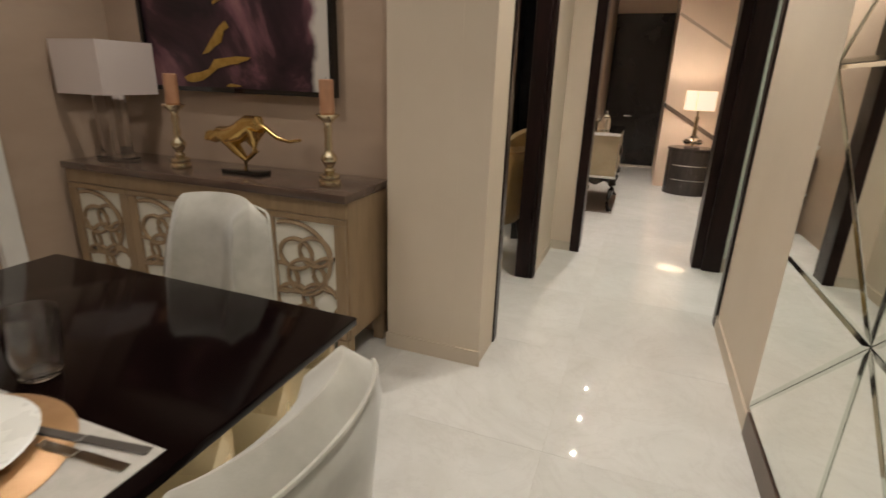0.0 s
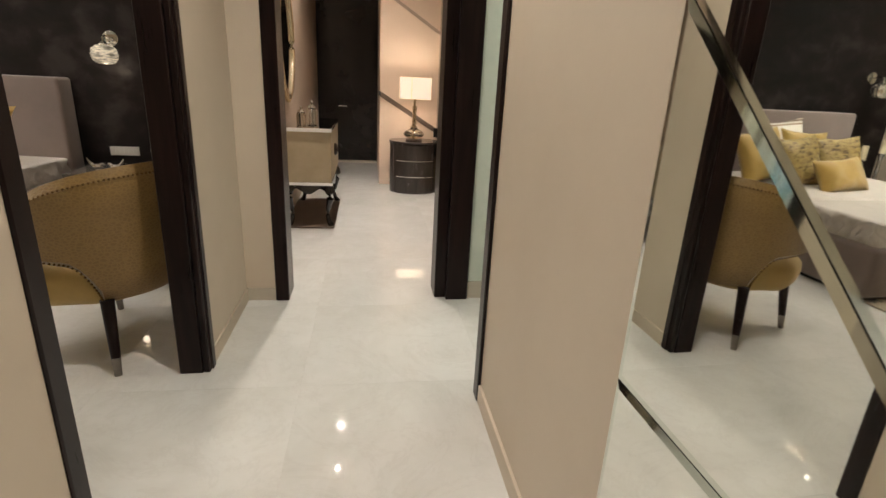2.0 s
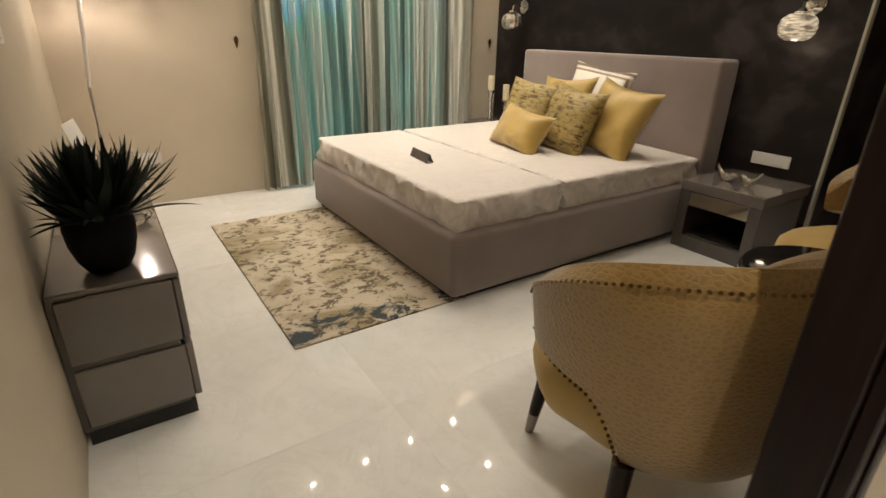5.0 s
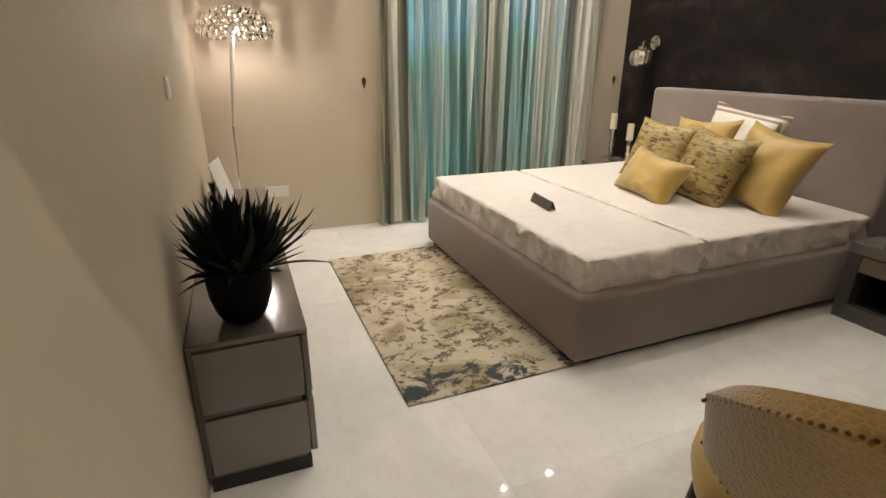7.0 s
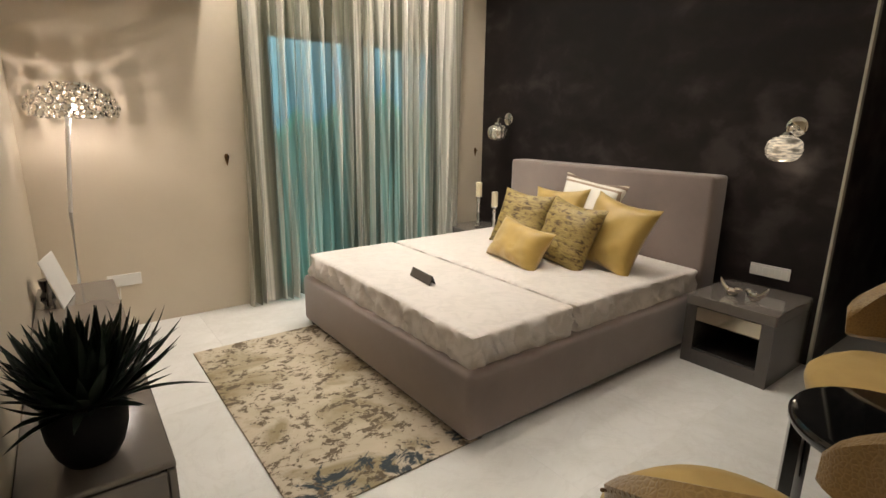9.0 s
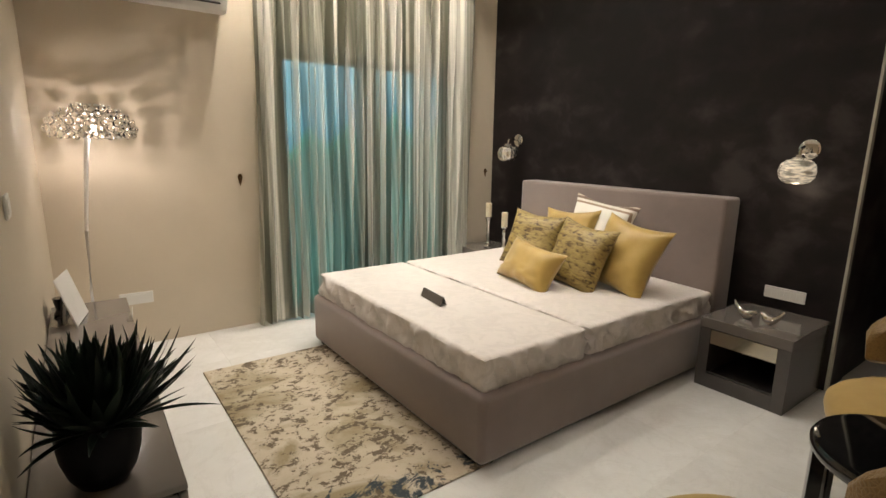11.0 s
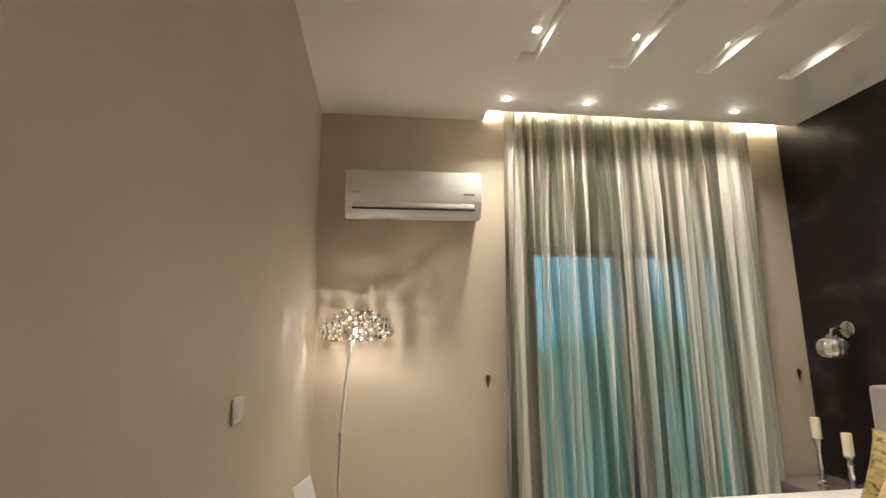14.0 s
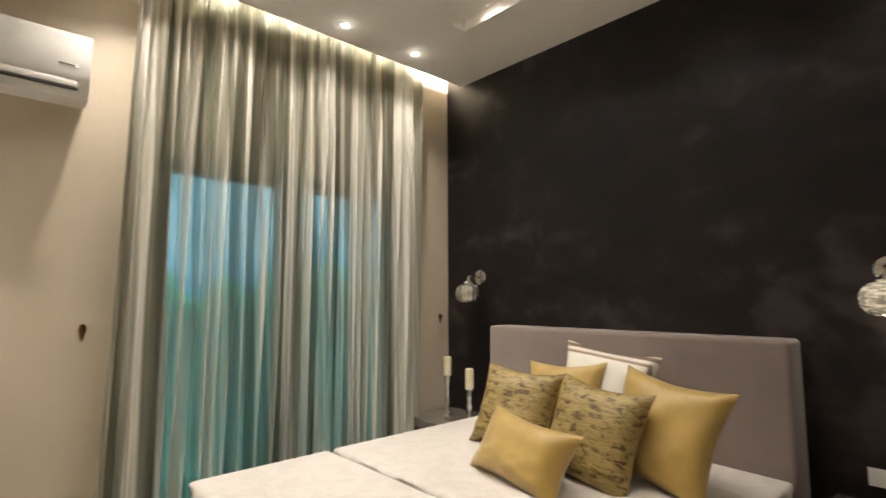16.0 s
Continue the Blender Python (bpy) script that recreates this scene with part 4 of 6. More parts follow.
def bordered_cloth(name):
    """White cloth with a brown and cream striped band along the top and one side."""
    m, t, p = nodes_of(name)
    sep = t.nodes.new("ShaderNodeSeparateXYZ")
    t.links.new(coords(t, "Object"), sep.inputs[0])
    edge = t.nodes.new("ShaderNodeMath")
    edge.operation = "MAXIMUM"
    xs = t.nodes.new("ShaderNodeMath")
    xs.operation = "SUBTRACT"
    xs.inputs[1].default_value = 0.055
    t.links.new(sep.outputs["X"], xs.inputs[0])
    t.links.new(sep.outputs["Z"], edge.inputs[0])
    t.links.new(xs.outputs[0], edge.inputs[1])
    mr = node(t, "ShaderNodeMapRange", From_Min=0.165, From_Max=0.25)
    t.links.new(edge.outputs[0], mr.inputs["Value"])
    rp = ramp(t, mr.outputs[0], ((0.0, (0.72, 0.69, 0.62)), (0.16, (0.30, 0.21, 0.14)), (0.34, (0.66, 0.61, 0.52)), (0.55, (0.16, 0.10, 0.065)), (0.78, (0.50, 0.42, 0.32)), (0.9, (0.16, 0.10, 0.065))))
    rp.node.color_ramp.interpolation = "CONSTANT"
    t.links.new(rp, p.inputs["Base Color"])
    p.inputs["Roughness"].default_value = 0.5
    n = node(t, "ShaderNodeTexNoise", Scale=300.0, Detail=2.0)
    bp = node(t, "ShaderNodeBump", Strength=0.2, Distance=0.001)
    t.links.new(n.outputs[0], bp.inputs["Height"])
    t.links.new(bp.outputs[0], p.inputs["Normal"])
    return m


M_STRIPE = bordered_cloth("white_cloth_striped_border")
cushion("cushion", 0.56, 0.50, 0.15, M_STRIPE, (-2.68, 8.12, 0.755), 0, 16, 6, "white cushion with brown striped border, leaning on the headboard", 3)
cushion("cushion", 0.46, 0.44, 0.15, M_YELLOW, (-2.84, 7.99, 0.708), 6, 22, -3, "plain mustard satin cushion behind the patterned ones", 5)
cushion("cushion", 0.50, 0.48, 0.17, M_YELLOW, (-2.22, 7.80, 0.698), -4, 24, 8, "plain mustard satin cushion with creased lower corner", 8)
cushion("cushion", 0.46, 0.44, 0.16, M_FEATHER, (-2.99, 7.79, 0.681), 12, 24, 4, "olive and mustard textured cushion, leaning aside", 11)
cushion("cushion", 0.48, 0.46, 0.17, M_FEATHER, (-2.45, 7.64, 0.675), -6, 22, 5, "olive and brown textured square cushion", 14)
cushion("cushion", 0.54, 0.30, 0.16, M_YELLOW, (-2.64, 7.40, 0.608), -8, 30, 4, "small oblong mustard satin cushion in front", 17)

b = B()
for s in (-1, 1):
    q = box(B(), -0.115, 0.115, 0, 0.004, 0, 0.05)
    q.transform(Matrix.Translation((-2.65, 6.645 + s * 0.021, 0.500)) @ Matrix.Rotation(radians(-6), 4, "Z") @ Matrix.Rotation(radians(s * 22), 4, "X"))
    merge(b, q)
plain("tent_sign", b, M_GREYDARK, "small dark folded tent sign lying on the mattress", "sign")

# ---- nightstands ----
def nightstand(x0, x1, y0, y1, h, label):
    t = thing("nightstand", ((x0 + x1) / 2, (y0 + y1) / 2, 0), label, "nightstand", "pair of nightstands")
    part("side_panel", box(B(), x0, x0 + 0.06, y0, y1, 0.0, h - 0.0605), M_GREYDARK, t)
    part("side_panel", box(B(), x1 - 0.06, x1, y0, y1, 0.0, h - 0.0605), M_GREYDARK, t)
    part("bottom_panel", box(B(), x0 + 0.0605, x1 - 0.0605, y0, y1, 0.0, 0.085), M_GREYDARK, t)
    part("top", box(B(), x0 - 0.002, x1 + 0.002, y0 - 0.002, y1, h - 0.06, h, 0.003, 1), M_GREYLAC, t)
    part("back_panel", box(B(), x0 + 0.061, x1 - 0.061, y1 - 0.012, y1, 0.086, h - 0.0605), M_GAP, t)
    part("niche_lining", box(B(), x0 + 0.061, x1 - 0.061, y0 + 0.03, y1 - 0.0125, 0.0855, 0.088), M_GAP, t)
    part("drawer_front", box(B(), x0 + 0.0615, x1 - 0.0615, y0 + 0.002, y0 + 0.02, h - 0.148, h - 0.064, 0.002, 1), M_GOLDMIR, t, "mirrored champagne drawer front")
    part("drawer_box", box(B(), x0 + 0.063, x1 - 0.063, y0 + 0.021, y1 - 0.02, h - 0.146, h - 0.066), M_GAP, t)
    return t


nightstand(-1.765, -1.296, 7.93, 8.452, 0.415, "dark grey lacquered nightstand with mirrored drawer and open black niche")
nightstand(-4.20, -3.68, 8.0, 8.452, 0.415, "dark grey lacquered nightstand between curtain and bed")


def bird(x, y, z, rz, label):
    b = B()
    blob(b, (0, 0, 0.026), (0.040, 0.024, 0.024))
    tube(b, [(0.015, 0, 0.030), (0.034, 0, 0.044), (0.046, 0, 0.046), (0.060, 0, 0.042)], [0.019, 0.0155, 0.012, 0.002])
    tube(b, [(-0.015, 0, 0.028), (-0.042, 0, 0.044), (-0.062, 0, 0.070), (-0.070, 0, 0.088)], [0.020, 0.013, 0.008, 0.004])
    lathe(b, [(0.014, 0), (0.018, 0.006), (0.012, 0.012)], (0, 0, 0), 16)
    b.transform(Matrix.Diagonal((1.05, 1.05, 1.05, 1)))
    ob = plain("bird_figurine", b, M_CHROME, label, "figurine", "pair of birds")
    ob.matrix_world = Matrix.Translation((x, y, z)) @ Matrix.Rotation(radians(rz), 4, "Z")
    return ob


bird(-1.60, 8.10, 0.416, -8, "polished silver bird figurine with raised tail on the nightstand")
bird(-1.478, 8.10, 0.416, 168, "polished silver bird figurine with raised tail, facing its twin")


def candle_holder(x, y, z, h, ch, r, matc, name, label, group, style="glass"):
    t = thing(name, (x, y, z), label, "candle holder", group)
    if style == "glass":
        pr = [(0.034, 0), (0.036, 0.01), (0.016, 0.02), (0.02, 0.05), (0.012, 0.07), (0.022, 0.11), (0.014, 0.14), (0.02, 0.17), (0.013, 0.2), (0.03, h - 0.01), (0.032, h)]
        part("stem", lathe(B(), pr, (x, y, z), 20), M_CHROME, t)
    else:
        k = h / 0.30
        pr = [(0.046, 0), (0.048, 0.008), (0.046, 0.022), (0.04, 0.026), (0.044, 0.034), (0.042, 0.048), (0.020, 0.056), (0.024, 0.066), (0.016, 0.076), (0.03, 0.1), (0.034, 0.115), (0.028, 0.13),
              (0.014, 0.145), (0.017, 0.17), (0.013, 0.2), (0.018, 0.232), (0.014, 0.25), (0.02, 0.265), (0.048, 0.288), (0.05, 0.294), (0.03, 0.3)]
        part("stem", lathe(B(), [(q, w * k) for q, w in pr], (x, y, z), 28), M_BRASS, t)
    part("candle", lathe(B(), [(r, 0), (r, ch - 0.004), (r - 0.004, ch)], (x, y, z + h), 24), matc, t)
    part("wick", tube(B(), [(x, y, z + h + ch - 0.001), (x, y, z + h + ch + 0.01)], 0.0012, 6), M_GAP, t)


candle_holder(-3.96, 8.20, 0.416, 0.29, 0.13, 0.028, M_WAX, "candle_holder", "tall glass candlestick with cream pillar candle", "nightstand candles")
candle_holder(-3.72, 8.18, 0.416, 0.23, 0.13, 0.028, M_WAX, "candle_holder", "shorter glass candlestick with cream pillar candle", "nightstand candles")


# ---- wall lamps ----
def sconce(x, z, lit, label):
    t = thing("wall_lamp", (x, 8.45, z), label, "wall lamp", "pair of wall lamps")
    part("wall_plate", lathe(B(), [(0.055, 0), (0.055, 0.012), (0.04, 0.02)], (0, 0, 0), 28), M_CHROME, t).matrix_basis = Matrix.Translation((0, 0.006, 0.12)) @ Matrix.Rotation(radians(90), 4, "X")
    part("arm", tube(B(), [(x, 8.43, z + 0.12), (x, 8.36, z + 0.135), (x, 8.32, z + 0.12), (x, 8.315, z + 0.07)], 0.008), M_CHROME, t)
    gl = B()
    pr = [(0.028, 0.068), (0.056, 0.062), (0.082, 0.038), (0.090, 0.0), (0.083, -0.036), (0.062, -0.060), (0.038, -0.068)]
    lathe(gl, pr, (x, 8.315, z), 56, rib=0.03, ribs=14)
    part("glass_shade", gl, M_MERCURYLIT if lit else M_MERCURY, t, "glowing ribbed smoked glass shade" if lit else "ribbed mirrored glass shade")
    part("lamp_cap", lathe(B(), [(0.03, 0.07), (0.034, 0.075), (0.02, 0.09)], (x, 8.315, z), 20), M_CHROME, t)
    part("bulb", blob(B(), (x, 8.315, z + 0.005), (0.016, 0.016, 0.022)), M_BULB if lit else M_CHROME, t)


sconce(-1.53, 1.25, True, "chrome wall lamp with ribbed smoked glass shade, switched on")
sconce(-3.86, 1.29, False, "chrome wall lamp with ribbed mirrored glass shade beside the curtain")
bulb("wall_lamp_light", (-1.53, 8.315, 1.14), 0.3, 0.03)

# ---- rug ----
rug = box(B(), -3.515, -1.862, 5.575, 6.43, 0.0, 0.010, 0.003, 1)
plain("rug", rug, M_RUG, "distressed cream and olive rug with dark patches, partly under the bed", "rug")

# ---- low drawer unit and what stands on it ----
dr = thing("drawer_unit", (-2.65, 5.05, 0), "long low grey-brown lacquered drawer unit against the beige wall", "drawer unit")
X0, X1 = -3.60, -1.690
part("carcass", box(B(), X0 + 0.01, X1 - 0.006, 4.902, 5.200, 0.05, 0.497), M_GREYDARK, dr)
part("top", box(B(), X0, X1 - 0.002, 4.902, 5.235, 0.497, 0.515, 0.004, 1), M_GREYLAC, dr)
part("plinth", box(B(), X0 + 0.02, X1 - 0.004, 4.91, 5.212, 0.0, 0.0495), M_GAP, dr)
dr.rotation_euler = (0, 0, radians(-0.85))
dr.location.y -= 0.012
for i in range(3):
    w = (X1 - X0) / 3
    for z0, z1 in ((0.065, 0.268), (0.288, 0.495)):
        part("drawer", box(B(), X0 + w * i + 0.003, X0 + w * (i + 1) - 0.003, 5.201, 5.222, z0, z1, 0.004, 1), M_GREYLAC, dr)
for z0, z1 in ((0.065, 0.268), (0.288, 0.495)):
    part("end_panel", box(B(), X1 - 0.0055, X1 + 0.006, 4.906, 5.2, z0, z1, 0.004, 1), M_GREYLAC, dr)

pot = thing("potted_plant", (-1.832, 5.04, 0.516), "spiky dark green agave in a black ceramic pot", "plant")
part("pot", lathe(B(), [(0.050, 0), (0.058, 0.004), (0.076, 0.035), (0.090, 0.085), (0.094, 0.13), (0.090, 0.17), (0.084, 0.18), (0.076, 0.178), (0.070, 0.155)], (-1.832, 5.04, 0.516), 32), M_POT, pot, "matte black round pot")
part("soil", lathe(B(), [(0.066, 0.145), (0.062, 0.160), (0.02, 0.164)], (-1.832, 5.04, 0.516), 20), M_SOIL, pot)
rnd = random.Random(7)
for i in range(210):
    k_ = i / 209
    a = i * 2.399 + rnd.uniform(-0.25, 0.25)
    lean = 0.10 + 1.08 * k_ + rnd.uniform(-0.08, 0.08)
    L = rnd.uniform(0.17, 0.245) * (1.0 + 0.16 * k_)
    curl = rnd.uniform(-1.6, 0.7) if k_ < 0.9 else rnd.uniform(-0.8, 1.0)
    lb = B()
    prev = None
    W = rnd.uniform(0.009, 0.0145)
    pts = []
    px, pz, ang = 0.0, 0.0, lean
    for k in range(9):
        s = k / 8
        pts.append((px, pz, W * (0.6 + 1.9 * s * (1 - s)) * (1 - s ** 4) + 0.0006))
        ang += curl * L / 8 * 2.2
        px += math.sin(ang) * L / 8
        pz += math.cos(ang) * L / 8
    for px, pz, w in pts:
        cur_ = [lb.verts.new((px, -w, pz + w * 0.45)), lb.verts.new((px, 0, pz)), lb.verts.new((px, w, pz + w * 0.45))]
        if prev:
            for q in range(2):
                lb.faces.new((prev[q], prev[q + 1], cur_[q + 1], cur_[q]))
        prev = cur_
    r0 = 0.05 * (i / 209)
    base = Matrix.Translation((-1.832 + r0 * math.cos(a), 5.045 + r0 * math.sin(a), 0.516 + 0.150)) @ Matrix.Rotation(a, 4, "Z")
    lb.transform(base)
    lo_y = min(v.co.y for v in lb.verts)
    if lo_y < 4.89:
        for v in lb.verts:
            if v.co.y < 4.95:
                v.co.y = 4.95 - (4.95 - v.co.y) * 0.055 / max(0.056, 4.95 - lo_y)
    part("leaf", lb, M_LEAF, pot)

fc = thing("display_card", (-3.285, 5.036, 0.516), "white display card in a slim black stand on the drawer unit", "display card")
q = box(B(), -0.118, 0.118, -0.006, 0.0, 0.003, 0.24, 0.002, 1)
q.transform(Matrix.Translation((-3.285, 5.036, 0.516)) @ Matrix.Rotation(radians(-12), 4, "Z") @ Matrix.Rotation(radians(16), 4, "X"))
part("card", q, M_PAPER, fc)
q = box(B(), -0.03, 0.03, -0.004, 0.004, 0.0, 0.17, 0.002, 1)
q.transform(Matrix.Translation((-3.295, 4.955, 0.516)) @ Matrix.Rotation(radians(-12), 4, "Z") @ Matrix.Rotation(radians(-6), 4, "X"))
part("easel_strut", q, M_BLACK, fc, "black strut behind the card")

b = lathe(B(), [(0.03, 0), (0.045, 0.004), (0.07, 0.03), (0.078, 0.05), (0.074, 0.05), (0.06, 0.02)], (-2.22, 5.13, 0.516), 20, rib=0.06, ribs=10)
plain("glass_bowl", b, M_GLASS, "small faceted clear glass bowl behind the plant", "bowl")
b = lathe(B(), [(0.03, 0), (0.034, 0.01), (0.02, 0.03), (0.028, 0.07), (0.03, 0.09), (0.024, 0.09)], (-3.42, 4.95, 0.516), 20)
plain("black_ornament", b, M_BLACK, "small glossy black ornament behind the card", "ornament")

# ---- floor lamp ----
M_POLE = surface("white_gloss_enamel", (0.86, 0.84, 0.80), (0.9, 0.88, 0.84), 3, 0.25, 0.05, 60, 0.02, 0.0005)
fl = thing("floor_lamp", (-3.90, 5.10, 0), "slender white floor lamp with a crystal-bead dome shade, switched on", "floor lamp")
FX, FY, FZ = -3.87, 5.185, 1.45
part("base", lathe(B(), [(0.13, 0), (0.135, 0.006), (0.12, 0.012), (0.02, 0.018)], (-3.92, 5.08, 0.0), 36), M_WHITEPL, fl)
part("pole", tube(B(), [(-3.92, 5.08, 0.012), (-3.935, 5.085, 0.4), (-3.925, 5.10, 0.85), (-3.895, 5.14, 1.25), (FX, 5.165, FZ - 0.02)], [0.011, 0.011, 0.011, 0.012, 0.016]), M_POLE, fl)
part("bulb_cup", lathe(B(), [(0.018, -0.035), (0.034, -0.03), (0.036, -0.02), (0.02, -0.012)], (FX, FY, FZ), 20), glow("lit_lamp_cup", (1.0, 0.88, 0.74), 9), fl)
M_BEAD = glass("crystal_bead", (1, 0.97, 0.93), 0.02, 1.5)
bm0, bm1 = B(), B()
rnd = random.Random(3)
for k, (r_, z, n) in enumerate(((0.045, 0.092, 7), (0.09, 0.085, 13), (0.135, 0.066, 18), (0.175, 0.040, 22), (0.20, 0.008, 24), (0.212, -0.026, 25), (0.200, -0.056, 24), (0.165, -0.064, 20))):
    for i in range(n):
        a = 2 * math.pi * (i + 0.5 * (k % 2)) / n + rnd.uniform(-0.03, 0.03)
        s_ = bmesh.new()
        bmesh.ops.create_icosphere(s_, subdivisions=2, radius=1)
        q = 0.0215 * rnd.uniform(0.8, 1.12)
        s_.transform(Matrix.Translation((FX + r_ * math.cos(a), FY + r_ * math.sin(a), FZ + z + rnd.uniform(-0.004, 0.004))) @ Matrix.Rotation(a, 4, "Z")
                     @ Matrix.Diagonal((q * 0.55, q, q * 0.9, 1)))
        merge(bm0 if rnd.random() < 0.6 else bm1, s_)
part("bead_shade", bm0, M_BEAD, fl, "dome of clear crystal beads", "stuff")
part("bead_shade_silvered", bm1, M_CHROME, fl, "silvered beads of the dome", "stuff")
part("cord", tube(B(), [(-3.95, 5.07, 0.01), (-4.05, 5.10, 0.006), (-4.12, 5.2, 0.006), (-4.20, 5.28, 0.01), (-4.215, 5.3, 0.28)], 0.003, 6), M_WHITEPL, fl)
bulb("floor_lamp_light", (FX, FY, FZ - 0.045), 6.5, 0.020, (1.0, 0.86, 0.80))
bulb("floor_lamp_core", (FX, FY, FZ + 0.015), 3.6, 0.007, (1.0, 0.88, 0.80))


# ---- bedroom armchairs ----
def armchair(label):
    """Tub chair with a wrapping back; faces local +x."""
    t = thing("armchair", (0, 0, 0), label, "armchair", "tub chairs round the black side table")
    nseg = 44
    amax = radians(110)
    outer, inner = [], []

    def rim(a):
        k = abs(a) / amax
        top = 0.842 - 0.245 * k ** 2.6
        ka = abs(a)
        low = 0.30
        if ka > radians(46):
            q = min(1, (ka - radians(46)) / radians(18))
            low = 0.30 + 0.155 * math.sin(q * math.pi / 2) ** 0.8 + 0.035 * max(0, (ka - radians(64)) / (amax - radians(64)))
        if k > 0.93:
            e = (k - 0.93) / 0.07
            top -= 0.02 * e ** 2
            low += 0.012 * e ** 2
        return low, top

    def pt(a, z, off):
        flare = 0.055 * max(0, (z - 0.35)) / 0.45
        rx, ry = 0.285 + flare + off, 0.285 + flare + off
        # straight wings run forward past the sides
        x = -rx * math.cos(a)
        y = ry * math.sin(a)
        return Vector((x + 0.015, y, z))
    b = B()
    nz = 9
    grid_o, grid_i = [], []
    for i in range(nseg + 1):
        a = -amax + 2 * amax * i / nseg
        low, top = rim(a)
        co, ci = [], []
        for k in range(nz + 1):
            s = k / nz
            z = low + (top - low) * s
            edge = min(s, 1 - s)
            th = 0.038 * min(1, (edge / 0.10) ** 0.5 if edge < 0.10 else 1)
            endk = min(1, (min(i, nseg - i) / 2.5)) ** 0.5
            th *= endk
            co.append(b.verts.new(pt(a, z, th)))
            ci.append(b.verts.new(pt(a, z, -th - 0.002)))
        grid_o.append(co)
        grid_i.append(ci)
    for i in range(nseg):
        for k in range(nz):
            b.faces.new((grid_o[i][k], grid_o[i + 1][k], grid_o[i + 1][k + 1], grid_o[i][k + 1]))
            b.faces.new((grid_i[i][k], grid_i[i][k + 1], grid_i[i + 1][k + 1], grid_i[i + 1][k]))
        b.faces.new((grid_o[i][nz], grid_o[i + 1][nz], grid_i[i + 1][nz], grid_i[i][nz]))
        b.faces.new((grid_o[i][0], grid_i[i][0], grid_i[i + 1][0], grid_o[i + 1][0]))
    for i in (0, nseg):
        for k in range(nz):
            b.faces.new((grid_o[i][k], grid_o[i][k + 1], grid_i[i][k + 1], grid_i[i][k]))
    part("backrest", b, M_SCALE, t, "mustard wrapping backrest in scaled velvet")
    # seat cushion
    b = B()
    n = 40
    rings = [(0.0, 0.265, 0.80), (0.0, 0.278, 0.90), (0.0, 0.31, 0.98), (0.0, 0.36, 1.015), (0.0, 0.395, 1.0), (0.0, 0.422, 0.92), (0.0, 0.437, 0.78), (0.0, 0.443, 0.4)]
    prev = None
    for _, z, k in rings:
        ring = []
        for i in range(n):
            a = 2 * math.pi * i / n
            c, s = math.cos(a), math.sin(a)
            rx, ry = (0.350 if c > 0 else 0.25), (0.305 if c > 0 else 0.262 + 0.043 * max(0.0, 1 + c * 4))
            e = 0.88
            ring.append(b.verts.new((math.copysign(abs(c) ** e, c) * rx * k + 0.02, math.copysign(abs(s) ** e, s) * ry * k, z + (0.006 if c < 0.2 and z > 0.42 else 0))))
        if prev:
            for i in range(n):
                b.faces.new((prev[i], prev[(i + 1) % n], ring[(i + 1) % n], ring[i]))
        else:
            b.faces.new(list(reversed(ring)))
        prev = ring
    b.faces.new(prev)
    part("seat", b, M_SEATGOLD, t, "plain mustard seat cushion")
    # nailheads
    st = B()

    def stud(p):
        s = bmesh.new()
        bmesh.ops.create_icosphere(s, subdivisions=1, radius=0.0052)
        s.transform(Matrix.Translation(p))
        merge(st, s)
    for i in range(86):
        a = -amax * 0.93 + 2 * amax * 0.93 * i / 85
        low, top = rim(a)
        stud(pt(a, top - 0.034, 0.034))
    for sgn in (-1, 1):
        for i in range(26):
            ka = radians(46) + (amax * 0.92 - radians(46)) * (i / 25) ** 2.0
            low, top = rim(sgn * ka)
            stud(pt(sgn * ka, low + 0.022, 0.032))
    part("nailhead_trim", st, M_STUD, t, "row of bronze nailheads along the edges", "stuff")
    for sx, sy in ((1, 1), (1, -1), (-1, 1), (-1, -1)):
        x1, y1 = 0.235 * sx + (0.02 if sx > 0 else 0), 0.24 * sy
        x0, y0 = 0.195 * sx + (0.04 if sx > 0 else 0), 0.20 * sy
        lg = tube(B(), [(x0, y0, 0.31), ((x0 + x1) / 2, (y0 + y1) / 2, 0.155), (x0 + (x1 - x0) * 0.78, y0 + (y1 - y0) * 0.78, 0.075)], [0.026, 0.021, 0.0175], 14)
        leg = part("leg", lg, M_WENGE, t, "tapered dark wooden leg")
        tip = tube(B(), [(x0 + (x1 - x0) * 0.77, y0 + (y1 - y0) * 0.77, 0.0752), (x1, y1, 0.0)], [0.0182, 0.0140], 14)
        part("ferrule", tip, M_FERRULE, leg, "brushed metal foot")
    return t


ch = armchair("mustard velvet tub chair with nailhead trim, turned towards the bed")
ch2 = copy_thing(ch, Matrix.Translation((-0.665, 7.60, 0)) @ Matrix.Rotation(radians(228), 4, "Z"))
ch2["label"] = "mustard velvet tub chair with nailhead trim behind the black side table"
ch.location, ch.rotation_euler = (-0.69, 6.185, 0), (0, 0, radians(156.5))

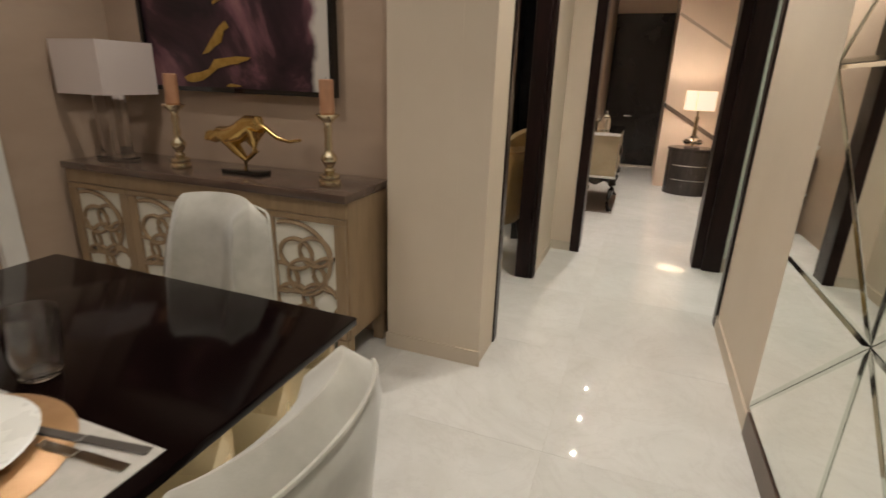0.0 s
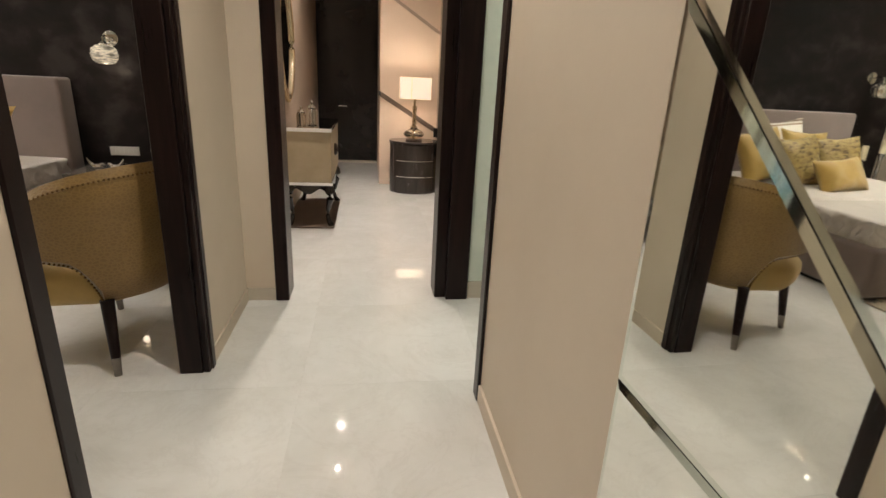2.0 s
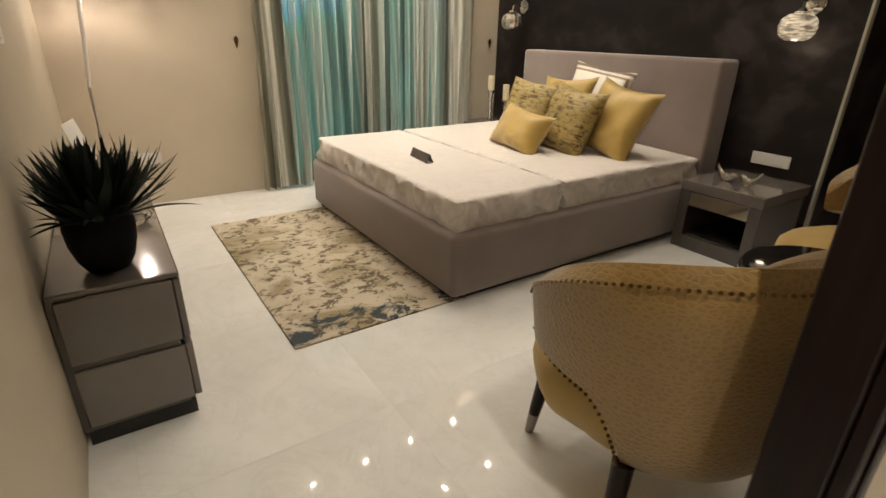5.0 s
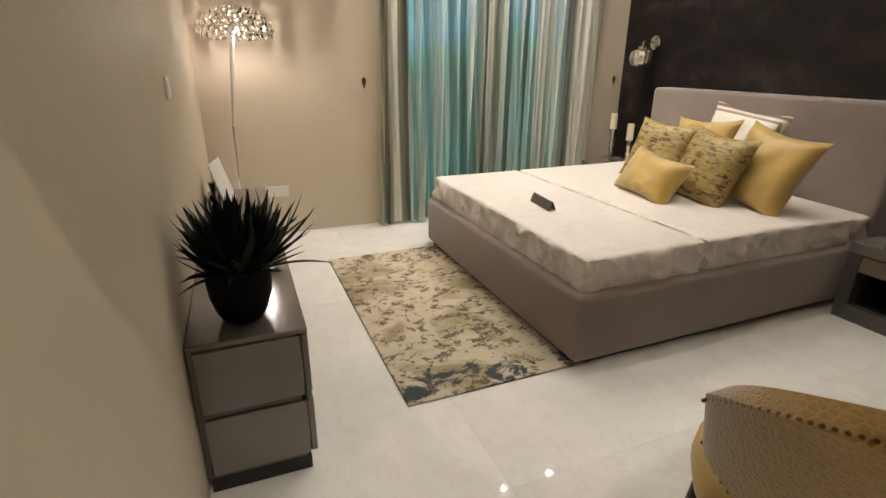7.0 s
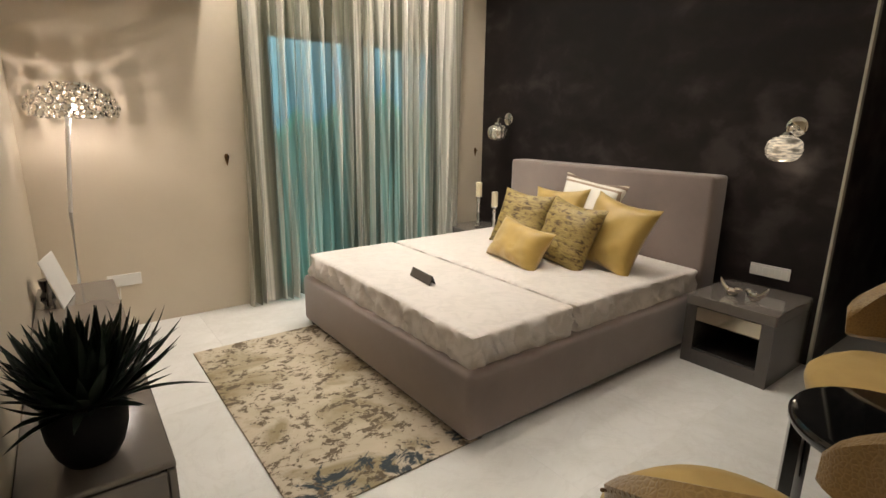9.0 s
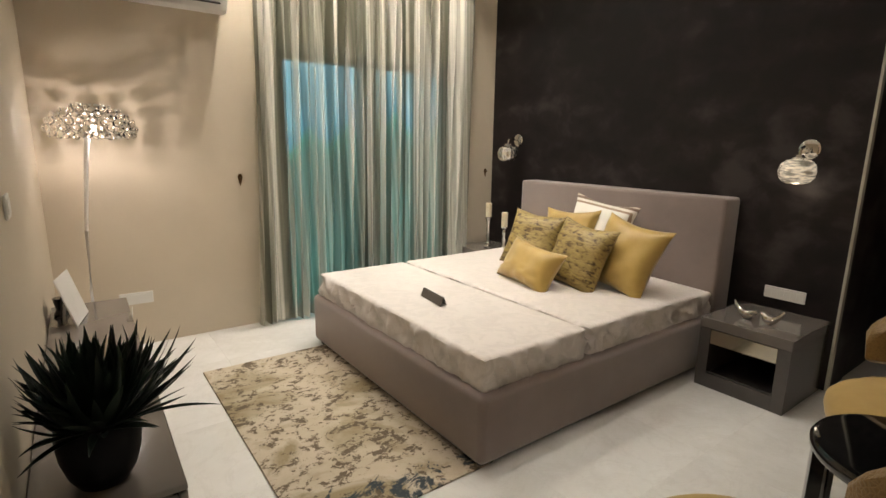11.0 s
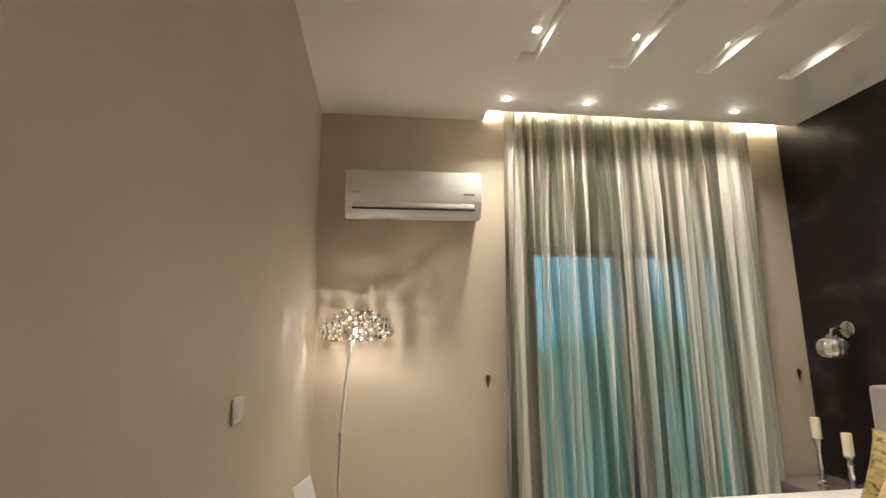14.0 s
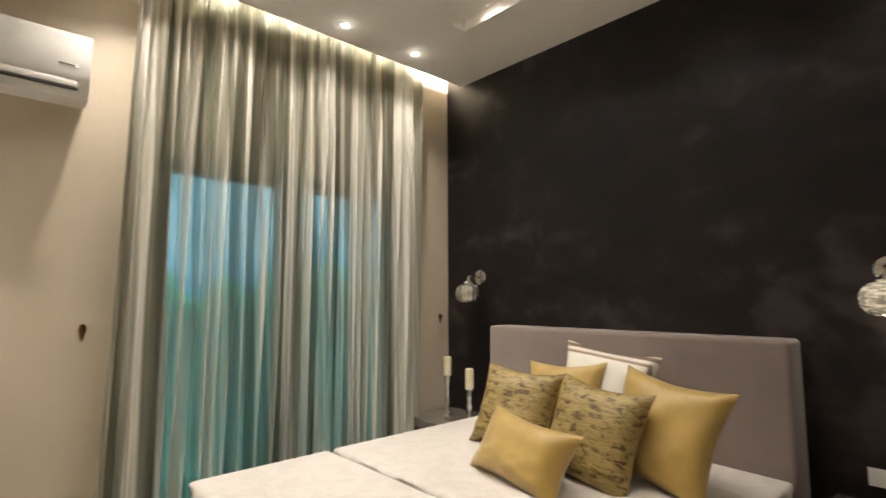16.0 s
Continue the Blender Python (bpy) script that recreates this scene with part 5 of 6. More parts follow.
st_ = thing("side_table", (-0.62, 6.95, 0), "glossy black round side table on curved panel legs between the chairs", "side table")
part("tabletop", lathe(B(), [(0.245, 0.452), (0.262, 0.456), (0.270, 0.468), (0.270, 0.486), (0.262, 0.498), (0.245, 0.502)], (-0.62, 6.95, 0), 56), M_BLACK, st_)
for mid in (185, 305, 65):
    b = B()
    cols = []
    for k in range(13):
        a = radians(mid - 24 + 48 * k / 12)
        cols.append([b.verts.new((-0.62 + r_ * math.cos(a), 6.95 + r_ * math.sin(a), z)) for r_, z in ((0.225, 0.0), (0.262, 0.0), (0.262, 0.4525), (0.225, 0.4525))])
    for a_, c_ in zip(cols, cols[1:]):
        for q in range(4):
            b.faces.new((a_[q], a_[(q + 1) % 4], c_[(q + 1) % 4], c_[q]))
    b.faces.new(cols[0])
    b.faces.new(list(reversed(cols[-1])))
    part("panel_leg", b, M_BLACK, st_)

# ---- mirror with bevelled triangles ----
MIRROR_TURN = Matrix.Translation((0.85, 4.634, 0)) @ Matrix.Rotation(radians(1.2), 4, "Z")
mir = thing("wall_mirror", (0.85, 4.634, 0.12), "large wall mirror of triangular glass panes along the corridor", "mirror")
PY, PZ = 0.674, 0.604
Y_END, Z_LOW = 4.634, 0.12
part("backing", box(B(), 0.8505, 0.8588, Y_END - 5 * PY, Y_END, Z_LOW, Z_LOW + 4 * PZ), M_GAP, mir)


def pane(a, b_, c):
    """A triangular pane in the plane of the wall, with bevelled rims."""
    pts = [Vector((0, *p)) for p in (a, b_, c)]
    cen = sum(pts, Vector()) / 3
    la, lb_, lc = (pts[1] - pts[2]).length, (pts[2] - pts[0]).length, (pts[0] - pts[1]).length
    inc = (pts[0] * la + pts[1] * lb_ + pts[2] * lc) / (la + lb_ + lc)
    area = 0.5 * ((pts[1] - pts[0]).cross(pts[2] - pts[0])).length
    rad = 2 * area / (la + lb_ + lc)
    k0, k1 = 1 - 0.0012 / rad, 1 - 0.014 / rad
    b = B()
    vb = [b.verts.new((0.850, *((inc + (p - inc) * k0).yz))) for p in pts]
    vo = [b.verts.new((0.8475, *((inc + (p - inc) * k0).yz))) for p in pts]
    vi = [b.verts.new((0.8450, *((inc + (p - inc) * k1).yz))) for p in pts]
    b.faces.new(vi)
    b.faces.new(vb)
    for i in range(3):
        j = (i + 1) % 3
        b.faces.new((vo[i], vo[j], vi[j], vi[i]))
        b.faces.new((vb[i], vb[j], vo[j], vo[i]))
    bmesh.ops.recalc_face_normals(b, faces=b.faces)
    me = bpy.data.meshes.new("pane")
    b.to_mesh(me)
    b.free()
    me.materials.append(M_MIRROR)
    me.materials.append(M_BEVEL)
    for p in me.polygons:
        p.material_index = 0 if abs(p.normal.x) > 0.999 else 1
    ob = new("pane", me)
    ob.parent = mir
    ob.location = -mir.location
    return ob


for i in range(5):
    for j in range(4):
        ya, yb = Y_END - i * PY, Y_END - (i + 1) * PY
        za, zb = Z_LOW + j * PZ, Z_LOW + (j + 1) * PZ
        if (i + j) % 2 == 0:
            pane((ya, za), (yb, zb), (yb, za))
            pane((ya, za), (ya, zb), (yb, zb))
        else:
            pane((ya, zb), (yb, za), (ya, za))
            pane((ya, zb), (yb, zb), (yb, za))
mir.rotation_euler = (0, 0, radians(1.2))
setting("baseboard_mirror", box(B(), -0.004, 0.010, -3.40, -0.002, 0, 0.10), M_BROWN, "dark wooden strip under the mirror").matrix_basis = MIRROR_TURN @ Matrix.Translation((0, 0, 0))

# ---- sideboard ----
sb = thing("sideboard", (-1.54, 4.6, 0), "taupe oak sideboard with mirrored doors under ring fretwork", "sideboard")
S0, S1, SY0, SY1 = -2.36, -0.722, 4.40, 4.787
part("carcass", box(B(), S0 + 0.01, S1 - 0.01, SY0 + 0.022, SY1, 0.15, 0.765, 0.003, 1), M_SIDEWOOD, sb)
part("top", box(B(), S0, S1, SY0 - 0.012, SY1, 0.766, 0.802, 0.006, 2), M_SIDETOP, sb, "polished brown top")
part("top_rail", box(B(), S0 + 0.01, S1 - 0.01, SY0 + 0.004, SY0 + 0.0215, 0.70, 0.764), M_SIDEWOOD, sb)
for x in (S0 + 0.012, S1 - 0.072):
    for y in (SY0 + 0.004, SY1 - 0.06):
        lg = box(B(), x, x + 0.06, y, y + 0.056, 0.0, 0.149, 0.004, 1)
        part("leg", lg, M_SIDEWOOD, sb)


def door(xc0, xc1):
    z0, z1 = 0.155, 0.697
    d = B()
    fw = 0.05
    box(d, xc0, xc1, SY0, SY0 + 0.02, z0, z0 + fw + 0.012, 0.002, 1)
    box(d, xc0, xc1, SY0, SY0 + 0.02, z1 - 0.026, z1, 0.002, 1)
    box(d, xc0, xc0 + fw, SY0, SY0 + 0.02, z0 + fw + 0.0125, z1 - 0.0265, 0.002, 1)
    box(d, xc1 - fw, xc1, SY0, SY0 + 0.02, z0 + fw + 0.0125, z1 - 0.0265, 0.002, 1)
    dd = part("door", d, M_SIDEWOOD, sb)
    xa, xb, za, zb = xc0 + fw, xc1 - fw, z0 + fw + 0.012, z1 - 0.026
    part("mirror_panel", box(B(), xa, xb, SY0 + 0.014, SY0 + 0.019, za, zb), pale_door_mirror, dd, "mirror panel with its bright reflection painted pale")
    fr = B()
    rings = ((0.28, 0.62, 0.20), (0.34, 0.66, 0.085), (0.66, 0.70, 0.080), (0.50, 0.44, 0.100), (0.92, 0.50, 0.095), (0.08, 0.40, 0.085), (0.72, 0.22, 0.095), (0.28, 0.18, 0.095), (0.50, -0.02, 0.09))
    for u, v, r in rings:
        cx, cz = xa + (xb - xa) * u, za + (zb - za) * v
        run = []
        for k in range(37):
            a = 2 * math.pi * k / 36
            p = (cx + r * 0.95 * math.cos(a), cz + r * 0.8 * math.sin(a))
            inside = xa - 0.002 <= p[0] <= xb + 0.002 and za - 0.002 <= p[1] <= zb + 0.002
            if inside:
                run.append((p[0], SY0 + 0.008, p[1]))
            if (not inside or k == 36) and len(run) > 1:
                tube(fr, run, 0.0105, 6)
                run = []
            elif not inside:
                run = []
    part("fretwork", fr, M_SIDEWOOD, dd, "interlaced oak rings")


# no metal here: the mirrors' bright reflection is put into a pale base colour
pale_door_mirror = surface("door_mirror_painted_reflection", (0.74, 0.73, 0.64), (0.82, 0.80, 0.72), 5, 0.16, 0.04, 60, 0.05, 0.001)
for i in range(4):
    door(S0 + 0.0125 + i * 0.4035, S0 + 0.0125 + (i + 1) * 0.4035 - 0.003)

# artwork
art = thing("painting", (-1.58, 4.78, 1.15), "large abstract plum and gold painting in a thin black frame", "painting")
b = B()
ax0, ax1, az0, az1 = -2.12, -0.985, 1.15, 2.05
for q in ((ax0, ax1, az0, az0 + 0.022), (ax0, ax1, az1 - 0.022, az1), (ax0, ax0 + 0.022, az0 + 0.0225, az1 - 0.0225), (ax1 - 0.022, ax1, az0 + 0.0225, az1 - 0.0225)):
    box(b, q[0], q[1], 4.752, 4.7915, q[2], q[3])
part("frame", b, M_BLACK, art)
c = part("canvas", box(B(), ax0 + 0.022 + 1.58, ax1 - 0.022 + 1.58, -0.012, 0.0, 0.022, az1 - az0 - 0.022), M_ART, art)
c.location = (0, 0, 0)
gold = B()


def leaf_patch(pts, seed):
    g = bmesh.new()
    r = random.Random(seed)
    ups, lows = [], []
    for i, (x, z, w) in enumerate(pts):
        ups.append(g.verts.new((x + r.uniform(-0.01, 0.01), 4.764, z + w * r.uniform(0.6, 1.2))))
        lows.append(g.verts.new((x + r.uniform(-0.01, 0.01), 4.764, z - w * r.uniform(0.6, 1.2))))
    for i in range(len(pts) - 1):
        g.faces.new((lows[i], lows[i + 1], ups[i + 1], ups[i]))
    ext = bmesh.ops.extrude_face_region(g, geom=list(g.faces))
    for v in ext["geom"]:
        if isinstance(v, bmesh.types.BMVert):
            v.co.y += 0.003
    merge(gold, g)


leaf_patch([(-1.86, 1.205, 0.010), (-1.82, 1.215, 0.022), (-1.76, 1.225, 0.026), (-1.71, 1.245, 0.020), (-1.66, 1.275, 0.024), (-1.58, 1.295, 0.018), (-1.52, 1.30, 0.022), (-1.45, 1.31, 0.006)], 1)
leaf_patch([(-1.73, 1.33, 0.008), (-1.70, 1.35, 0.022), (-1.66, 1.38, 0.030), (-1.62, 1.42, 0.034), (-1.59, 1.45, 0.026), (-1.56, 1.455, 0.010)], 2)
leaf_patch([(-1.64, 1.55, 0.006), (-1.61, 1.575, 0.016), (-1.58, 1.58, 0.008)], 3)
leaf_patch([(-1.60, 1.18, 0.003), (-1.57, 1.187, 0.008), (-1.52, 1.183, 0.003)], 4)
leaf_patch([(-1.68, 1.66, 0.004), (-1.66, 1.68, 0.012), (-1.64, 1.69, 0.004)], 5)
leaf_patch([(-1.54, 1.62, 0.004), (-1.52, 1.635, 0.010), (-1.50, 1.64, 0.003)], 6)
part("gold_leaf", gold, surface("gold_leaf", (0.45, 0.29, 0.07), (0.62, 0.42, 0.12), 30, 0.35, 0.1, 90, 0.5, 0.002, metal=0.8), art, "raised gold leaf patches")

# lamp on the sideboard
tl = thing("table_lamp", (-2.16, 4.59, 0.803), "table lamp with square linen shade on two glass columns, switched off", "table lamp")
b = band(B(), -2.35, -2.035, 4.44, 4.74, 1.125, 1.37, 0.004)
part("shade", b, M_SHADE_OFF, tl, "square grey linen shade")
part("base_plate", box(B(), -2.315, -2.095, 4.55, 4.63, 0.803, 0.812, 0.002, 1), M_GLASS, tl)
for x in (-2.275, -2.135):
    part("glass_column", lathe(B(), [(0.032, 0.813), (0.034, 0.82), (0.030, 0.83), (0.030, 1.12), (0.034, 1.13)], (x, 4.59, 0), 24), M_GLASS, tl)
part("top_bar", box(B(), -2.315, -2.095, 4.57, 4.61, 1.1305, 1.14), M_CHROME, tl)
part("harp", tube(B(), [(-2.17, 4.59, 1.14), (-2.17, 4.59, 1.3), (-2.34, 4.59, 1.32)], 0.004, 8), M_CHROME, tl)
candle_holder(-1.71, 4.53, 0.803, 0.30, 0.13, 0.030, M_WAXOR, "candlestick", "ornate champagne metal candlestick with copper candle, between lamp and cat", "sideboard candlesticks", "turned")
candle_holder(-0.88, 4.53, 0.803, 0.30, 0.13, 0.030, M_WAXOR, "candlestick", "ornate champagne metal candlestick with copper candle near the sideboard's end", "sideboard candlesticks", "turned")

# running cat sculpture
cat = B()
CX, CY, CZ = -1.36, 4.56, 0.803
tube(cat, [(CX - 0.16, CY, CZ + 0.155), (CX - 0.12, CY, CZ + 0.175), (CX - 0.06, CY, CZ + 0.165), (CX, CY, CZ + 0.19), (CX + 0.05, CY, CZ + 0.225), (CX + 0.09, CY, CZ + 0.225), (CX + 0.11, CY, CZ + 0.20)],
     [0.0260, 0.0338, 0.0468, 0.0468, 0.0442, 0.0442, 0.0260], 12)
blob(cat, (CX - 0.175, CY, CZ + 0.160), (0.032, 0.02, 0.022), Matrix.Rotation(radians(25), 4, "Y"))
blob(cat, (CX - 0.198, CY, CZ + 0.150), (0.016, 0.012, 0.012))
blob(cat, (CX - 0.163, CY - 0.013, CZ + 0.182), (0.008, 0.004, 0.01), None, 8, 6)
blob(cat, (CX - 0.163, CY + 0.013, CZ + 0.182), (0.008, 0.004, 0.01), None, 8, 6)
tube(cat, [(CX + 0.08, CY, CZ + 0.235), (CX + 0.14, CY, CZ + 0.215), (CX + 0.20, CY, CZ + 0.175), (CX + 0.26, CY, CZ + 0.165), (CX + 0.32, CY, CZ + 0.175)], [0.0156, 0.0117, 0.0091, 0.0078, 0.0065], 10)
tube(cat, [(CX - 0.07, CY - 0.015, CZ + 0.155), (CX - 0.02, CY - 0.02, CZ + 0.11), (CX + 0.03, CY - 0.015, CZ + 0.07), (CX + 0.02, CY - 0.01, CZ + 0.022)], [0.0286, 0.0195, 0.0130, 0.0104], 10)
tube(cat, [(CX - 0.07, CY + 0.015, CZ + 0.155), (CX - 0.03, CY + 0.02, CZ + 0.10), (CX + 0.015, CY + 0.01, CZ + 0.06)], [0.0260, 0.0169, 0.0104], 10)
tube(cat, [(CX + 0.09, CY - 0.015, CZ + 0.205), (CX + 0.075, CY - 0.02, CZ + 0.15), (CX + 0.09, CY - 0.02, CZ + 0.11), (CX + 0.04, CY - 0.012, CZ + 0.075)], [0.0364, 0.0234, 0.0130, 0.0104], 10)
tube(cat, [(CX + 0.09, CY + 0.015, CZ + 0.205), (CX + 0.055, CY + 0.02, CZ + 0.15), (CX + 0.065, CY + 0.02, CZ + 0.10)], [0.0312, 0.0182, 0.0104], 10)
ct = thing("cat_sculpture", (CX, CY, CZ), "gold running cat sculpture on a black plinth", "sculpture")
part("figure", cat, M_GOLD, ct)
part("plinth", box(B(), CX - 0.10, CX + 0.12, CY - 0.04, CY + 0.04, CZ, CZ + 0.022, 0.004, 2), M_BLACK, ct)

# pale post on the dining wall
b = box(B(), -2.3995, -2.36, 4.06, 4.16, 0, 2.2, 0.004, 1)
setting("trim_dining_post", b, M_PAPER, "pale upright trim on the dining wall")

# ---- dining table ----
dt = thing("dining_table", (-0.68, 2.5, 0), "rectangular dining table with black glass top and faceted champagne base", "dining table")
part("tabletop", box(B(), -1.16, -0.195, 1.35, 3.575, 0.733, 0.752, 0.004, 2), M_GLASSTOP, dt, "black glass top")
b = box(B(), -1.13, -0.235, 1.38, 3.54, 0.50, 0.732)
part("base", b, M_GOLDBASE, dt)
part("pedestal", box(B(), -0.90, -0.60, 1.75, 3.10, 0.0, 0.499, 0.01, 2), M_GOLDBASE, dt)


def facet(y0, y1, z0, z1):
    g = B()
    x = -0.2345
    vs = [g.verts.new((x, y0, z0)), g.verts.new((x, y1, z0)), g.verts.new((x, y1, z1)), g.verts.new((x, y0, z1))]
    top = g.verts.new((x + 0.028, (y0 + y1) / 2, (z0 + z1) / 2))
    for i in range(4):
        g.faces.new((vs[i], vs[(i + 1) % 4], top))
    g.faces.new(list(reversed(vs)))
    me = bpy.data.meshes.new("facet")
    g.to_mesh(me)
    g.free()
    me.materials.append(M_GOLDBASE)
    return me


fm = facet(0, 0.154, 0, 0.115)
for i in range(14):
    for j in range(2):
        ob = new("facet", fm)
        ob.parent = dt
        ob.location = Vector((0, 1.382 + i * 0.1542, 0.5005 + j * 0.1155)) - dt.location
fm2 = facet(0, 0.149, 0, 0.115)
for i in range(6):
    for j in range(2):
        ob = new("facet", fm2)
        ob.parent = dt
        ob.rotation_euler = (0, 0, radians(90))
        ob.location = Vector((-1.13 + (i + 1) * 0.149, 3.5405 + 0.2345, 0.5005 + j * 0.1155)) - dt.location


def dining_chair(rim, wide, turn=78, thick=0.043):
    """Upholstered dining chair, faces local +x."""
    t = thing("dining_chair", (0, 0, 0), "pale grey velvet dining chair with curved back at the table", "dining chair", "chairs at the dining table")
    b = B()
    n, nz = 26, 12
    amax = radians(turn)
    go, gi = [], []
    for i in range(n + 1):
        a = -amax + 2 * amax * i / n
        k = abs(a) / amax
        top = rim - 0.01 * k ** 2 - 0.20 * max(0, (k - 0.64) / 0.36) ** 2.4
        co, ci = [], []
        for j in range(nz + 1):
            s = j / nz
            z = 0.40 + (top - 0.40) * s
            e = min(s, 1 - s) / 0.12
            th = thick * (min(1, e) ** 0.5) * (min(1, min(i, n - i) / 2) ** 0.5)
            lean = 0.07 * s
            wrap = 1 - 0.32 * k ** 2.1
            hw = wide - 0.05 * s
            co.append(b.verts.new((-(0.225 + lean + th) * wrap, (hw + th) * math.sin(a) / math.sin(amax), z)))
            ci.append(b.verts.new((-(0.225 + lean - th - 0.002) * wrap, (hw - th - 0.002) * math.sin(a) / math.sin(amax), z)))
        go.append(co)
        gi.append(ci)
    for i in range(n):
        for j in range(nz):
            b.faces.new((go[i][j], go[i + 1][j], go[i + 1][j + 1], go[i][j + 1]))
            b.faces.new((gi[i][j], gi[i][j + 1], gi[i + 1][j + 1], gi[i + 1][j]))
        b.faces.new((go[i][nz], go[i + 1][nz], gi[i + 1][nz], gi[i][nz]))
        b.faces.new((go[i][0], gi[i][0], gi[i + 1][0], go[i + 1][0]))
    for i in (0, n):
        for j in range(nz):
            b.faces.new((go[i][j], go[i][j + 1], gi[i][j + 1], gi[i][j]))
    back = part("backrest", b, M_CHAIRGREY, t)
    pip = []
    for i in range(n + 1):
        a = -amax + 2 * amax * i / n
        k = abs(a) / amax
        top = rim - 0.01 * k ** 2 - 0.20 * max(0, (k - 0.64) / 0.36) ** 2.4
        pip.append((-(0.225 + 0.066 + 0.039) * (1 - 0.32 * k ** 2.1), (wide - 0.048 + 0.040) * math.sin(a) / math.sin(amax), top - 0.035))
    part("piping", tube(B(), pip, 0.0035, 6), M_CHAIRGREY, back)
    part("seat", box(B(), -0.21, 0.25, -0.235, 0.235, 0.385, 0.475, 0.04, 4), M_CHAIRGREY, t)
    for sx, sy in ((1, 1), (1, -1), (-1, 1), (-1, -1)):
        part("leg", tube(B(), [(0.17 * sx, 0.18 * sy, 0.386), (0.20 * sx, 0.20 * sy, 0.0)], [0.018, 0.011], 12), M_WENGE, t)
    return t


dc = dining_chair(0.905, 0.225, 78, 0.05)
dc2 = dining_chair(0.94, 0.20, 55)
dc2.location, dc2.rotation_euler = (-0.70, 3.46, 0), (0, 0, radians(-90))
dc2["label"] = "pale grey velvet dining chair between table and sideboard"
dc.location, dc.rotation_euler = (-0.270, 3.09, 0), (0, 0, radians(180))

# place setting
TZ = 0.7525
pm = plain("placemat", lathe(B(), [(0.17, 0), (0.172, 0.001), (0.17, 0.002)], (-0.475, 2.95, TZ), 40), surface("copper_placemat", (0.42, 0.24, 0.11), (0.5, 0.3, 0.15), 20, 0.35, 0.05, 200, 0.3, 0.001, metal=0.5), "round copper-brown placemat on the dining table", "placemat")
plain("table_runner", box(B(), -0.66, -0.225, 2.62, 3.105, TZ - 0.0004, TZ + 0.0015), surface("pale_linen_mat", (0.42, 0.40, 0.36), (0.5, 0.47, 0.43), 30, 0.7, 0.05, 300, 0.3, 0.001), "pale woven table mat", "table mat")
pm.location.z = 0.0021
plain("plate", lathe(B(), [(0.07, 0), (0.075, 0.003), (0.13, 0.014), (0.135, 0.016), (0.13, 0.018), (0.08, 0.008), (0.01, 0.006)], (-0.49, 2.955, TZ + 0.0045), 40), M_WHITEPL, "white dinner plate on the mat", "plate")
plain("napkin", box(B(), -0.55, -0.42, 2.88, 3.02, TZ + 0.0235, TZ + 0.04, 0.008, 3), M_IVORY, "folded white napkin on the plate", "napkin")


def cutlery(name, y0, x0, x1, y1, mat, label):
    g = B()
    d = Vector((x1 - x0, y1 - y0, 0))
    box(g, 0, d.length * 0.45, -0.008, 0.008, 0, 0.005, 0.002, 1)
    box(g, d.length * 0.45, d.length, -0.006, 0.010, 0.001, 0.003, 0.0008, 1)
    ob = plain(name, g, mat, label, "cutlery", "place setting")
    ob.matrix_world = Matrix.Translation((x0, y0, TZ + 0.0018)) @ Matrix.Rotation(math.atan2(d.y, d.x), 4, "Z")


cutlery("knife", 3.06, -0.43, -0.24, 3.09, M_GREYDARK, "dark-handled table knife beside the plate")
cutlery("fork", 3.045, -0.39, -0.24, 3.055, M_CHROME, "steel fork beside the plate")
gb = lathe(B(), [(0.028, 0), (0.032, 0.004), (0.040, 0.05), (0.044, 0.12), (0.0415, 0.12), (0.037, 0.05), (0.028, 0.012)], (-0.57, 3.16, TZ), 28, rib=0.02, ribs=12)
tum = thing("tumbler", (-0.57, 3.16, TZ), "clear cut-glass tumbler on the dining table", "glass")
part("bowl", gb, M_GLASS, tum)
part("foot", lathe(B(), [(0.022, 0.0045), (0.0265, 0.006), (0.0265, 0.0105), (0.022, 0.0115)], (-0.57, 3.16, TZ), 24), M_GLASS, tum)

# ---- far room ----
cn = thing("console", (-0.05, 8.5, 0), "champagne console cabinet with silver edges on black cabriole legs", "console")
part("cabinet", box(B(), -0.235, 0.135, 8.04, 9.0, 0.365, 0.765, 0.004, 1), M_SILK, cn)
part("top", box(B(), -0.24, 0.142, 8.03, 9.01, 0.766, 0.79, 0.003, 1), M_MIRROR, cn, "mirrored top")
part("top_edge", box(B(), -0.24, 0.144, 8.022, 8.0295, 0.762, 0.79), M_SILVER_GLINT, cn, "silver edge with its glint painted near-white")
part("bottom_edge", box(B(), -0.24, 0.144, 8.022, 8.0395, 0.345, 0.364), M_SILVER_GLINT, cn, "silver edge with its glint painted near-white")


def scallop(length, thick):
    """A thin board along +x whose lower edge is cut in two bows."""
    b = B()
    rows = []
    for i in range(33):
        u = i / 32
        h = 0.030 + 0.045 * abs(math.cos(math.pi * u * 2)) ** 1.5
        rows.append([b.verts.new((length * u, y, z)) for y, z in ((0, 0), (thick, 0), (thick, -h), (0, -h))])
    for a, c in zip(rows, rows[1:]):
        for k in range(4):
            b.faces.new((a[k], a[(k + 1) % 4], c[(k + 1) % 4], c[k]))
    b.faces.new(rows[0])
    b.faces.new(list(reversed(rows[-1])))
    return b


